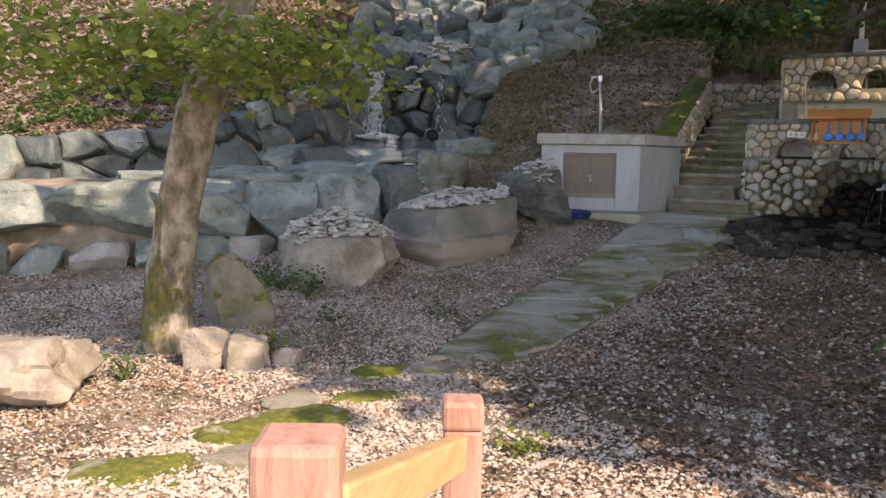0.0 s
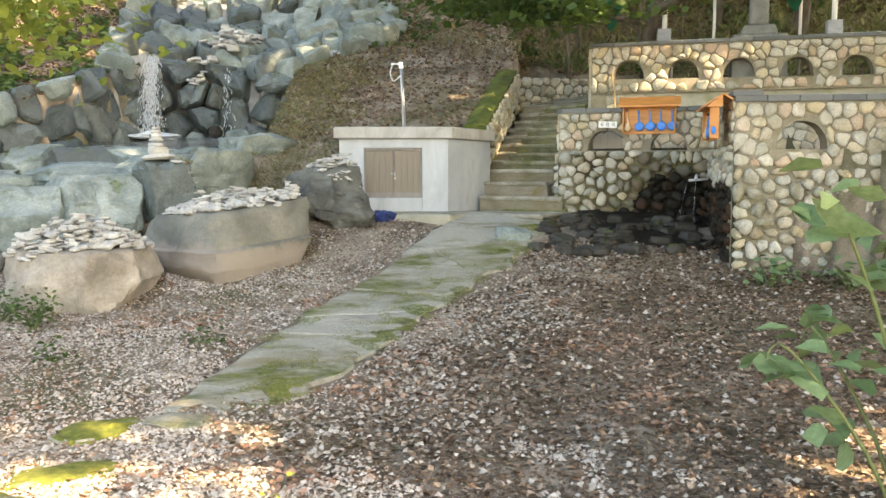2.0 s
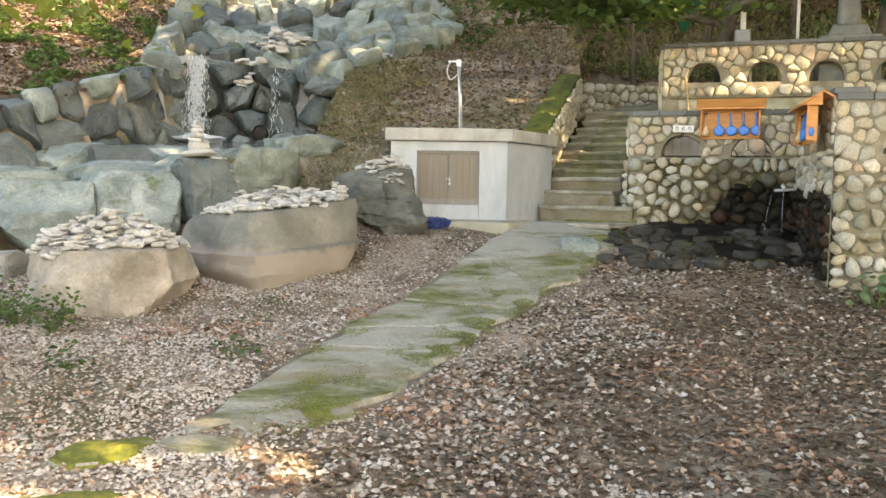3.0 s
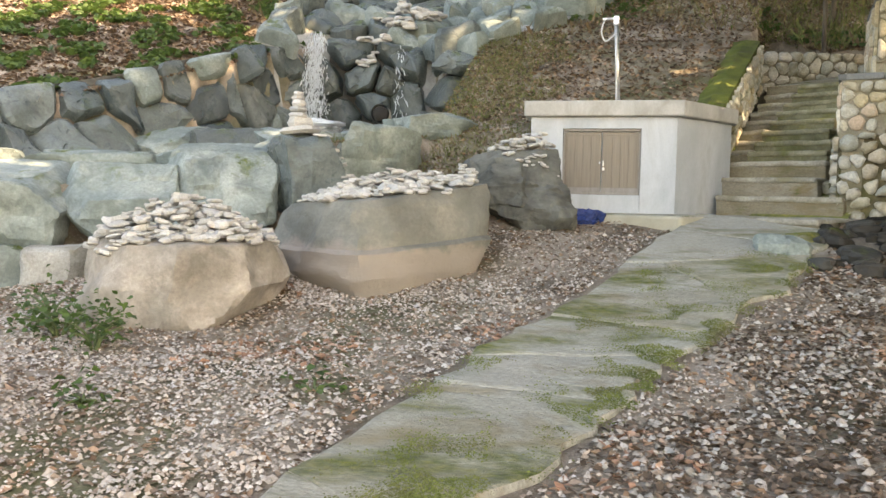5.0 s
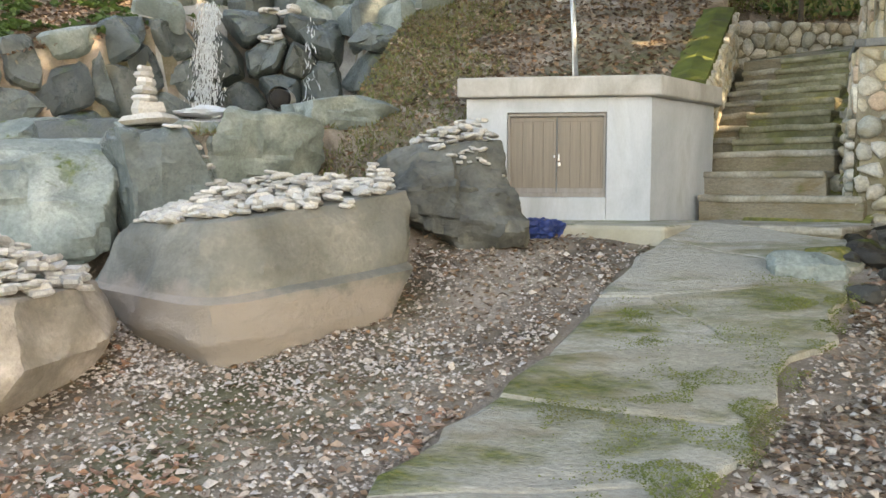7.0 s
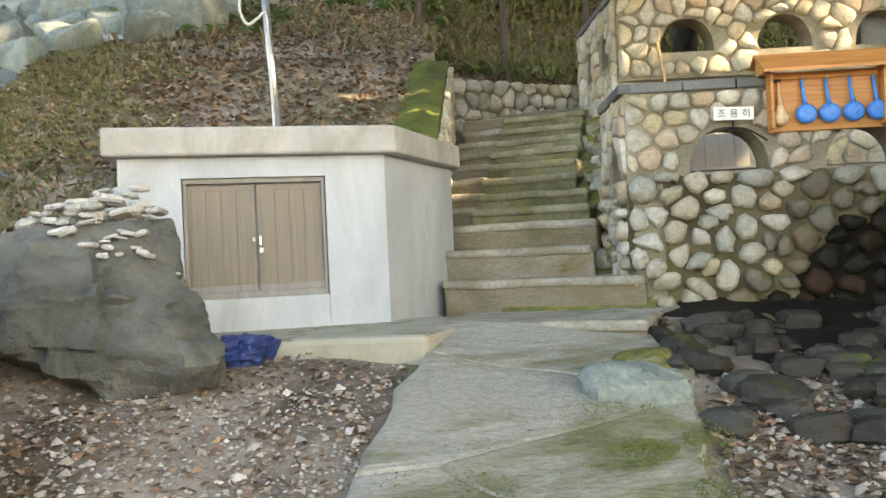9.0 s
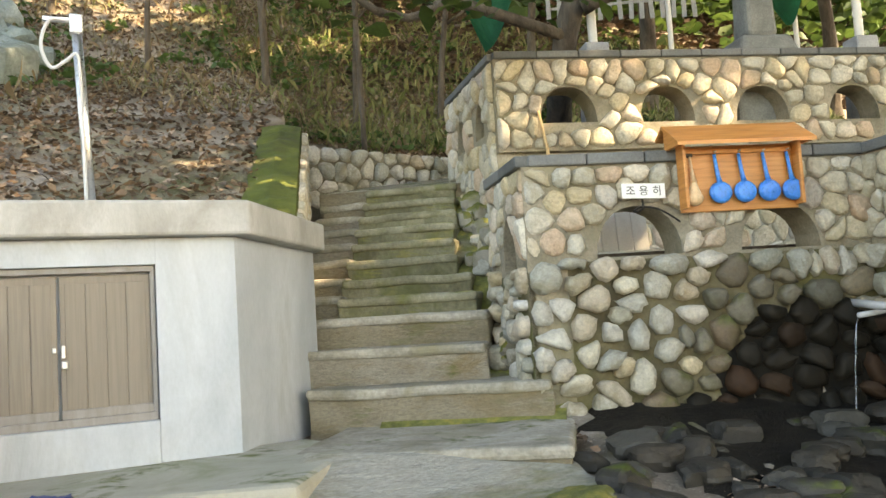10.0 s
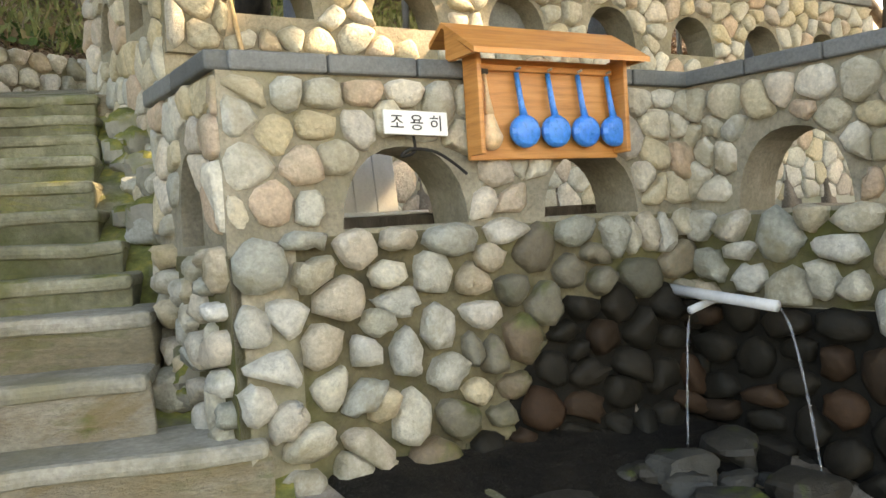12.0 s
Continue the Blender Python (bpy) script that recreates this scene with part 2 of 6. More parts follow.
M["chip"] = surface("pale_flat_stone", [(0.4, 0.39, 0.36), (0.56, 0.545, 0.51)], 6, 0.85, 0.4, 50, spread=[(0.36, 0.355, 0.33), (0.56, 0.545, 0.505), (0.45, 0.43, 0.385), (0.66, 0.645, 0.61), (0.29, 0.285, 0.27)], grain=0.25)
M["door"] = surface("brown_panel_door", [(0.2, 0.165, 0.13), (0.26, 0.22, 0.175)], 3, 0.6, 0.1, 60, stretch=(18, 18, 0.6), grain=0.08)
M["doorframe"] = surface("greyed_door_frame", [(0.22, 0.2, 0.18), (0.31, 0.29, 0.27)], 3, 0.55, 0.1, 60, stretch=(6, 6, 1), grain=0.08)
M["orange"] = surface("orange_varnished_wood", [(0.45, 0.17, 0.045), (0.6, 0.25, 0.07), (0.66, 0.3, 0.1)], 3, 0.5, 0.08, 30, stretch=(1, 1, 14), grain=0.08)
M["gourd"] = surface("tan_gourd", [(0.66, 0.42, 0.22), (0.8, 0.58, 0.36)], 6, 0.5, 0.05, 40)
M["blue"] = surface("blue_plastic", [(0.012, 0.2, 0.68), (0.02, 0.27, 0.8)], 4, 0.35, 0, 40)
M["sign"] = surface("white_enamel_sign", [(0.74, 0.74, 0.72), (0.8, 0.8, 0.78)], 6, 0.4, 0, 60, grain=0.08)
M["ink"] = surface("black_ink", [(0.015, 0.015, 0.015), (0.03, 0.03, 0.03)], 6, 0.6, 0, 60)
M["steel"] = surface("galvanised_steel", [(0.5, 0.51, 0.52), (0.68, 0.69, 0.7)], 6, 0.35, 0.05, 60, metal=0.9, grain=0.08)
M["pipe"] = surface("grey_plastic_pipe", [(0.48, 0.49, 0.5), (0.6, 0.61, 0.62)], 6, 0.45, 0.05, 60, grain=0.08)
M["white"] = surface("white_paint", [(0.68, 0.68, 0.64), (0.8, 0.8, 0.77)], 4, 0.5, 0.05, 60, grain=0.08)
M["postgrey"] = surface("grey_concrete_footing", [(0.3, 0.32, 0.34), (0.42, 0.44, 0.46)], 5, 0.85, 0.15, 60)
M["net"] = surface("green_mesh_fabric", [(0.005, 0.12, 0.055), (0.01, 0.19, 0.09)], 3, 0.7, 0.1, 90, translucent=0.25)
M["fencewood"] = surface("pink_brown_timber", [(0.36, 0.19, 0.14), (0.48, 0.275, 0.215), (0.54, 0.33, 0.27)], 3, 0.75, 0.15, 40, stretch=(10, 10, 1))
M["railwood"] = surface("yellow_timber_rail", [(0.48, 0.32, 0.16), (0.6, 0.43, 0.24)], 3, 0.7, 0.12, 40, stretch=(8, 1, 8))
M["bark"] = surface("mottled_bark", [(0.13, 0.105, 0.07), (0.27, 0.225, 0.165), (0.5, 0.45, 0.37)], 6, 0.92, 0.9, 28, stain=(0.5, 0.47, 0.4), stain_scale=3.0, stretch=(1, 1, 0.7), moss=0.55, moss_up=-0.6, moss_col=(0.12, 0.12, 0.035))
M["darkbark"] = surface("dark_bark", [(0.04, 0.03, 0.022), (0.1, 0.08, 0.06), (0.15, 0.125, 0.095)], 5, 0.92, 0.8, 28, stretch=(1, 1, 0.35))
LEAFS = [(0.035, 0.075, 0.018), (0.07, 0.13, 0.028), (0.1, 0.17, 0.04), (0.05, 0.1, 0.03)]
M["green"] = surface("green_foliage", [(0.05, 0.1, 0.025), (0.09, 0.15, 0.035)], 2, 0.6, 0, 30, spread=LEAFS, island=True, translucent=0.35)
M["yellowgreen"] = surface("yellow_green_foliage", [(0.12, 0.18, 0.03), (0.2, 0.26, 0.05)], 2, 0.6, 0, 30, spread=[(0.14, 0.2, 0.04), (0.3, 0.36, 0.07), (0.2, 0.28, 0.055)], island=True, translucent=0.4)
M["broadleaf"] = surface("broad_green_leaf", [(0.06, 0.13, 0.05), (0.1, 0.2, 0.075)], 6, 0.5, 0.1, 30, spread=[(0.13, 0.23, 0.12), (0.25, 0.38, 0.21), (0.18, 0.3, 0.15), (0.3, 0.4, 0.18)], island=True, translucent=0.3)
M["drygrass"] = surface("dry_grass_and_twigs", [(0.09, 0.065, 0.035), (0.17, 0.125, 0.07)], 1, 0.85, 0, 30, spread=[(0.1, 0.065, 0.035), (0.22, 0.15, 0.08), (0.32, 0.25, 0.15), (0.15, 0.14, 0.055)], island=True)
M["bankgrass"] = surface("yellow_green_grass", [(0.13, 0.15, 0.05), (0.2, 0.22, 0.08)], 1, 0.8, 0, 30, spread=[(0.1, 0.13, 0.035), (0.22, 0.24, 0.09), (0.28, 0.25, 0.12)], island=True, translucent=0.25)
M["stem"] = surface("green_stem", [(0.08, 0.12, 0.04), (0.13, 0.16, 0.06)], 6, 0.6, 0, 30)
M["tarp"] = surface("blue_tarp", [(0.012, 0.03, 0.13), (0.02, 0.06, 0.24)], 8, 0.5, 0.3, 40)
M["statue"] = surface("grey_granite", [(0.14, 0.15, 0.145), (0.24, 0.25, 0.235)], 5, 0.85, 0.2, 60)
M["hole"] = surface("dark_inside", [(0.01, 0.01, 0.01), (0.025, 0.022, 0.02)], 4, 0.9, 0, 40)


def water_material(name, clear, rough):
    m = bpy.data.materials.new(name)
    m.use_nodes = True
    nt = m.node_tree
    b = nt.nodes["Principled BSDF"]
    b.inputs["Base Color"].default_value = (0.85, 0.9, 0.93, 1)
    b.inputs["Roughness"].default_value, b.inputs["IOR"].default_value = rough, 1.33
    b.inputs["Transmission Weight"].default_value = clear
    geo = nt.nodes.new("ShaderNodeNewGeometry")
    bn = nt.nodes.new("ShaderNodeBump")
    bn.inputs["Strength"].default_value, bn.inputs["Distance"].default_value = 0.5, 0.03
    nt.links.new(noise_node(nt, geo.outputs["Position"], 16, 4), bn.inputs["Height"])
    nt.links.new(bn.outputs[0], b.inputs["Normal"])
    return m


M["foam"] = water_material("white_falling_water", 0.25, 0.3)
M["water"] = water_material("clear_shallow_water", 0.9, 0.05)


# ---- building blocks ----
def mesh_from(name, verts, faces, material, smooth=False):
    me = bpy.data.meshes.new(name)
    me.from_pydata([tuple(v) for v in verts], [], [tuple(f) for f in faces])
    me.materials.append(material)
    if smooth:
        me.polygons.foreach_set("use_smooth", [True] * len(me.polygons))
    me.update()
    return me


def part(name, me, parent, label="", place=None):
    ob = new(name, me)
    ob.parent = parent
    if place is not None:
        ob.matrix_basis = place
    if label:
        ob["label"] = label
    return ob


def thing(name, label, category, place=None, kind="", group="", me=None):
    ob = tagged(new(name, me), label, category, group, kind)
    if place is not None:
        ob.matrix_basis = place
    return ob


def bm_mesh(name, bm, material, smooth=False):
    me = bpy.data.meshes.new(name)
    bm.to_mesh(me)
    bm.free()
    me.materials.append(material)
    if smooth:
        me.polygons.foreach_set("use_smooth", [True] * len(me.polygons))
    return me


def block(name, size, material, bevel=0.01, at=(0, 0, 0), taper=1.0, wobble=0.0, seed=0):
    """A bevelled block that stands on at, narrowed at the top by taper."""
    bm = bmesh.new()
    bmesh.ops.create_cube(bm, size=1.0)
    for v in bm.verts:
        k = taper if v.co.z > 0 else 1.0
        v.co = Vector((v.co.x * size[0] * k, v.co.y * size[1] * k, (v.co.z + 0.5) * size[2]))
    if bevel:
        bmesh.ops.bevel(bm, geom=bm.edges[:], offset=bevel, segments=2, profile=0.5, affect="EDGES")
    if wobble:
        bmesh.ops.subdivide_edges(bm, edges=[e for e in bm.edges if e.calc_length() > 0.12], cuts=5, use_grid_fill=True)
        for v in bm.verts:
            v.co += noise.noise_vector(v.co * 3.1 + Vector((seed * 7.3, 0, 0))) * wobble
    for v in bm.verts:
        v.co += Vector(at)
    return bm_mesh(name, bm, material)


def tube(name, pts, radii, material, sides=10, rough=0.0, cap=True):
    """A tapered tube along points."""
    pts = [Vector(p) for p in pts]
    verts, faces = [], []
    for i, p in enumerate(pts):
        t = (pts[min(i + 1, len(pts) - 1)] - pts[max(i - 1, 0)]).normalized()
        a = t.cross(Vector((0.31, 0.95, 0.05)))
        a.normalize()
        b = t.cross(a)
        r = radii[i] if hasattr(radii, "__len__") else radii
        for k in range(sides):
            w = 2 * math.pi * k / sides
            rr = r * (1 + rough * noise.noise(p * 2.5 + Vector((math.cos(w), math.sin(w), 0)) * 1.2))
            verts.append(p + (a * math.cos(w) + b * math.sin(w)) * rr)
    for i in range(len(pts) - 1):
        for k in range(sides):
            j = (k + 1) % sides
            faces.append((i * sides + k, i * sides + j, (i + 1) * sides + j, (i + 1) * sides + k))
    if cap:
        faces.append(tuple(range(sides))[::-1])
        faces.append(tuple(range((len(pts) - 1) * sides, len(pts) * sides)))
    return mesh_from(name, verts, faces, material, True)


def smooth_line(pts, n):
    """n points on a smooth line through pts."""
    p = [Vector(q) for q in pts]
    out = []
    for i in range(n):
        s = i / (n - 1) * (len(p) - 1)
        k = min(int(s), len(p) - 2)
        t = s - k
        a, b, c, d = p[max(k - 1, 0)], p[k], p[k + 1], p[min(k + 2, len(p) - 1)]
        out.append(0.5 * (2 * b + (c - a) * t + (2 * a - 5 * b + 4 * c - d) * t * t + (3 * b - a - 3 * c + d) * t ** 3))
    return out


def cells(w, h, size, rng, flat=1.0, jitter=0.42):
    """A crazed pattern of cells over a w by h sheet: a list of polygons."""
    ny, nx = max(1, round(h / (size * flat))), max(1, round(w / size))
    dx, dy = w / nx, h / ny
    seeds = np.array([((i + 0.5 + (0.25 if j % 2 else -0.25) + rng.uniform(-jitter, jitter)) * dx, (j + 0.5 + rng.uniform(-jitter, jitter)) * dy)
                      for j in range(ny) for i in range(nx)])
    out = []
    for c in seeds:
        poly = [np.array(q, float) for q in ((0, 0), (w, 0), (w, h), (0, h))]
        order = np.argsort(((seeds - c) ** 2).sum(1))[1:16]
        for o in seeds[order]:
            mid, nrm = (c + o) / 2, o - c
            cut = []
            for a, b in zip(poly, poly[1:] + poly[:1]):
                da, db = (a - mid) @ nrm, (b - mid) @ nrm
                if da <= 0:
                    cut.append(a)
                if da * db < 0:
                    cut.append(a + (b - a) * (da / (da - db)))
            poly = cut
            if len(poly) < 3:
                break
        if len(poly) >= 3:
            out.append(np.array(poly))
    return out


def rounded(poly, shrink, rounds=1, cut=0.25):
    """The polygon drawn in by shrink and its corners cut."""
    c = poly.mean(0)
    d = np.linalg.norm(poly - c, axis=1, keepdims=True)
    poly = c + (poly - c) * np.maximum(1 - shrink / np.maximum(d, 1e-6), 0.3)
    for _ in range(rounds):
        nxt = np.roll(poly, -1, 0)
        poly = np.stack([poly * (1 - cut) + nxt * cut, poly * cut + nxt * (1 - cut)], 1).reshape(-1, 2)
    if len(poly) > 12:
        poly = poly[np.linspace(0, len(poly), 12, endpoint=False).astype(int)]
    return poly


def pebble(name, poly, depth, material, rng, dome=0.62, smooth=True, rise=0.72):
    """A stone standing out of the sheet to -y, over a polygon in x and z about the origin."""
    n = len(poly)
    lean = rng.uniform(-0.25, 0.25, 2) * depth
    verts = [(x, 0.0, z) for x, z in poly]
    size = np.abs(poly).max() + 1e-6
    verts += [(x * 0.95, -depth * (rise + rng.uniform(-0.1, 0.1)) - lean @ np.array([x, z]) / size, z * 0.95) for x, z in poly]
    verts += [(x * dome, -depth * (1 + rng.uniform(-0.1, 0.1)) - lean @ np.array([x, z]) / size, z * dome) for x, z in poly]
    faces = [(r * n + i, r * n + (i + 1) % n, (r + 1) * n + (i + 1) % n, (r + 1) * n + i) for r in range(2) for i in range(n)]
    faces.append(tuple(range(2 * n, 3 * n)))
    return mesh_from(name, verts, faces, material, smooth)


def rock_mesh(name, size, material, seed, square=3.0, amp=0.16, cuts=9, facets=5, taper=0.0, under=0.0, smooth=True, keep=0.62):
    """A boulder standing on the origin: a squarish lump cut by a few planes, with coarse and fine relief."""
    rng = np.random.RandomState(seed)
    bm = bmesh.new()
    bmesh.ops.create_cube(bm, size=2.0)
    bmesh.ops.subdivide_edges(bm, edges=bm.edges[:], cuts=cuts, use_grid_fill=True)
    planes = []
    for _ in range(facets):
        q = rng.normal(size=3)
        q[2] *= 0.7
        planes.append((Vector(q / np.linalg.norm(q)), rng.uniform(keep, 0.28 * keep + 0.726)))
    off = Vector(rng.uniform(-50, 50, 3))
    for v in bm.verts:
        p = v.co.copy()
        k = (abs(p.x) ** square + abs(p.y) ** square + abs(p.z) ** square) ** (1 / square)
        p = p / k
        for q, d in planes:
            over = p.dot(q) - d
            if over > 0:
                p -= q * over * 0.97
        p += p.normalized() * (noise.noise(p * 1.3 + off) * amp + noise.noise(p * 3.4 + off) * amp * 0.45 + noise.noise(p * 9 + off) * amp * 0.22 + (noise.cell(p * 2.3 + off) - 0.5) * amp * 0.3)
        s = 1 - taper * (p.z + 1) / 2 - under * max(0.0, -p.z) ** 1.5
        v.co = Vector((p.x * size[0] / 2 * s, p.y * size[1] / 2 * s, (p.z + 1) / 2 * size[2]))
    me = bm_mesh(name, bm, material, smooth)
    me.set_sharp_from_angle(angle=radians(24))
    return me


def scatter_mesh(name, xyz, size, material, rng, shape="leaf", tilt=0.5, up=None):
    """Many small separate leaves, blades or chips as one mesh."""
    n = len(xyz)
    yaw = rng.uniform(0, 2 * np.pi, n)
    s = rng.uniform(size[0], size[1], n)
    nrm = rng.normal(size=(n, 3)) * tilt + (np.array([0, 0, 1.0]) if up is None else up)
    nrm /= np.linalg.norm(nrm, axis=1, keepdims=True)
    a = np.stack([np.cos(yaw), np.sin(yaw), np.zeros(n)], 1)
    a -= nrm * (a * nrm).sum(1, keepdims=True)
    a /= np.linalg.norm(a, axis=1, keepdims=True)
    b = np.cross(nrm, a)
    if shape == "leaf":
        form = [(-0.5, 0, 0), (-0.1, 0.27, 0.07), (0.5, 0, 0.0), (-0.1, -0.27, 0.07)]
        tri = [(0, 3, 2), (0, 2, 1)]
    elif shape == "broad":
        form = [(-0.5, 0, 0), (-0.42, 0.26, 0.07), (0.0, 0.36, 0.1), (0.55, 0, -0.08), (0.0, -0.36, 0.1), (-0.42, -0.26, 0.07), (-0.05, 0, 0)]
        tri = [(0, 6, 1), (1, 6, 2), (2, 6, 3), (3, 6, 4), (4, 6, 5), (5, 6, 0)]
    elif shape == "blade":
        form = [(0, -0.03, 0), (0, 0.03, 0), (0.12, 0, 0.6), (0.4, 0.0, 1.0)]
        tri = [(0, 1, 2), (1, 3, 2)]
    else:
        form = [(-0.5, 0, 0), (0, 0.42, 0.02), (0.45, 0, 0), (0, -0.38, 0), (0.02, 0.03, 0.3), (0, 0, -0.25)]
        tri = [(0, 4, 1), (1, 4, 2), (2, 4, 3), (3, 4, 0)]
        tri = [t[::-1] for t in tri]
    k = len(form)
    v = np.zeros((n, k, 3))
    for i, (x, y, z) in enumerate(form):
        v[:, i] = xyz + s[:, None] * (a * (x * rng.uniform(0.8, 1.2, n))[:, None] + b * (y * rng.uniform(0.7, 1.3, n))[:, None] + nrm * (z * rng.uniform(0.6, 1.6, n))[:, None])
    f = (np.arange(n)[:, None, None] * k + np.array(tri)[None]).reshape(-1, 3)
    me = bpy.data.meshes.new(name)
    me.vertices.add(n * k)
    me.vertices.foreach_set("co", v.reshape(-1))
    me.loops.add(len(f) * 3)
    me.loops.foreach_set("vertex_index", f.reshape(-1).astype(np.int32))
    me.polygons.add(len(f))
    me.polygons.foreach_set("loop_start", np.arange(0, len(f) * 3, 3, dtype=np.int32))
    me.materials.append(material)
    me.update(calc_edges=True)
    me.validate()
    return me


# ---- lie of the land ----
YARD_Y = [-60, -18, -16.5, -14, -12.2, -11, -9.5, -8, -7, -5.5, -4.4, -3.2, -2.2, -1.2, 0, 2]
YARD_Z = [-1.2, -0.85, -0.85, -1.05, -1.35, -1.42, -1.42, -1.33, -1.26, -1.13, -1.0, -0.78, -0.52, -0.28, -0.05, 0.2]
BANK_X, BANK_Y = [-60, -14, -11, -9.3, -8, -7, -6, -5, -3.7, -3.0], [-12, -6.8, -5.8, -5.2, -4.7, -4.1, -3.6, -3.2, -2.4, -0.3]
FALL_X, FALL_Y = [-60, -12, -10.5, -8.8, -7.8, -7.0, -6.3, -4.2, -3.2], [-12, -3, -2.5, -1.2, 0.6, 2.6, 4.6, 5.0, 4.2]
FALL_T = [1.0, 1.0, 1.1, 1.35, 1.9, 2.6, 3.15, 3.0, 2.7]
STAIR_AT, STAIR_D, STAIR_A = np.array([1.72, 0.27]), np.array([0.55, 0.835]), np.array([0.835, -0.55])
STEP_S = [-1.05, 0.0, 0.32, 0.62, 0.92, 1.22, 1.52, 1.84, 2.16, 2.5, 2.85, 3.2]
STEP_Z = [-0.12, 0.14, 0.4, 0.63, 0.79, 0.95, 1.13, 1.31, 1.48, 1.65, 1.83, 2.02]


def land(x, y):
    """Height of the ground."""
    x, y = np.asarray(x, float), np.asarray(y, float)
    yard = np.interp(y, YARD_Y, YARD_Z)
    z = yard.copy()
    # rise at the far side, over the whole width
    hill = np.where(y > 1.0, 1.2 + 0.5 * (y - 1.0), 1.2 + 0.62 * (y - 1.0))
    mid = (x > -3.0) & (x < 2.2)
    z = np.where(mid & ((x < -1.5) | (y > 0.9)), np.maximum(yard, hill), z)
    far = np.where(y > 6.3, 3.0 + 0.5 * (y - 6.3), 0)
    z = np.where((x >= 2.2) & (y > 6.3), far, z)
    # pool bank and the slope over the falls
    wall = np.interp(x, BANK_X, BANK_Y)
    top = np.interp(x, [-9, -6.7, -5.6, -4.5, -3.65, -2.9], [0.0, 0.05, 0.1, 0.4, 0.62, 0.85])
    z = np.where((x <= -3.0) & (y > wall + 0.35), np.maximum(top + 0.1 * (y - wall), yard), z)
    fall = np.interp(x, FALL_X, FALL_Y)
    ftop = np.interp(x, FALL_X, FALL_T)
    z = np.where((x <= -3.0) & (y > fall + 0.3), ftop - 0.1 + 0.46 * (y - fall - 0.3), z)
    z = z + np.where(y > 8.0, 0.35 * (y - 8.0), 0) 
    # stairs, terraces
    s = (x - STAIR_AT[0]) * STAIR_D[0] + (y - STAIR_AT[1]) * STAIR_D[1]
    a = (x - STAIR_AT[0]) * STAIR_A[0] + (y - STAIR_AT[1]) * STAIR_A[1]
    z = np.where((x > -1.4) & (x < 2.3) & (y > -0.9) & (y < 1.15), np.minimum(z, -0.3), z)
    z = np.where((a < 0.95) & ((a > -0.95) | (x > 0.98 + 0.29 * (y - 1.46))) & (s > -1.2) & (s < 6.0), np.minimum(z, np.interp(s, STEP_S + [6], STEP_Z + [2.6]) - 0.45), z)
    right = (a >= 0.95) & (x > 2.2)
    w = (x - 2.385) * 0.292 + (y + 0.085) * 0.956
    r = (x - 2.385) * 0.956 - (y + 0.085) * 0.292
    back = ((w > 0.15) & (r < 2.7)) | ((r >= 2.95) & (w > -2.25))
    z = np.where(right & back & (y < 6.3), 0.86, z)
    up = (x - 3.25) * 0.259 + (y - 1.8) * 0.966
    z = np.where(right & (up > 0.2) & (y < 6.3), 2.2, z)
    z = np.where(right & (up > 0.2) & (x > 5) & (y > 3.5), np.maximum(z, 2.2 + 0.5 * (y - 3.5)), z)
    return z


def relief(x, y):
    return np.array([noise.noise(Vector((p * 0.9, q * 0.9, 2.0))) * 0.05 + noise.noise(Vector((p * 3.0, q * 3.0, 5.0))) * 0.018 for p, q in zip(x, y)])


def build_ground():
    near = np.arange(-16, 12.01, 0.16)
    xs = np.concatenate([[-900, -300, -120, -60, -40, -28, -20], near, [14, 18, 26, 40, 60, 120, 300, 900]])
    yn = np.arange(-18, 12.01, 0.16)
    ys = np.concatenate([[-900, -300, -120, -60, -40, -28, -22], yn, [14, 17, 22, 30, 45, 60, 120, 300, 900]])
    X, Y = np.meshgrid(xs, ys)
    x, y = X.ravel(), Y.ravel()
    z = land(x, np.clip(y, -900, 60)) + relief(x, y)
    nx = len(xs)
    faces = [(j * nx + i, j * nx + i + 1, (j + 1) * nx + i + 1, (j + 1) * nx + i) for j in range(len(ys) - 1) for i in range(nx - 1)]
    me = mesh_from("ground", np.stack([x, y, z], 1), faces, M["soil"], True)
    thing("ground", "brown leaf-strewn earth with gravel rising into a wooded bank", "ground", kind="structure", me=me)


build_ground()


# ---- stone walls with arches ----
def arch_height(x, arch):
    """Height of the opening above the sill at x, for an arch (x0, x1, sill, top)."""
    x0, x1, sill, top = arch
    if not x0 < x < x1:
        return 0.0
    k = (x - (x0 + x1) / 2) / ((x1 - x0) / 2)
    return (top - sill) * (1 - abs(k) ** 2.4) ** 0.5


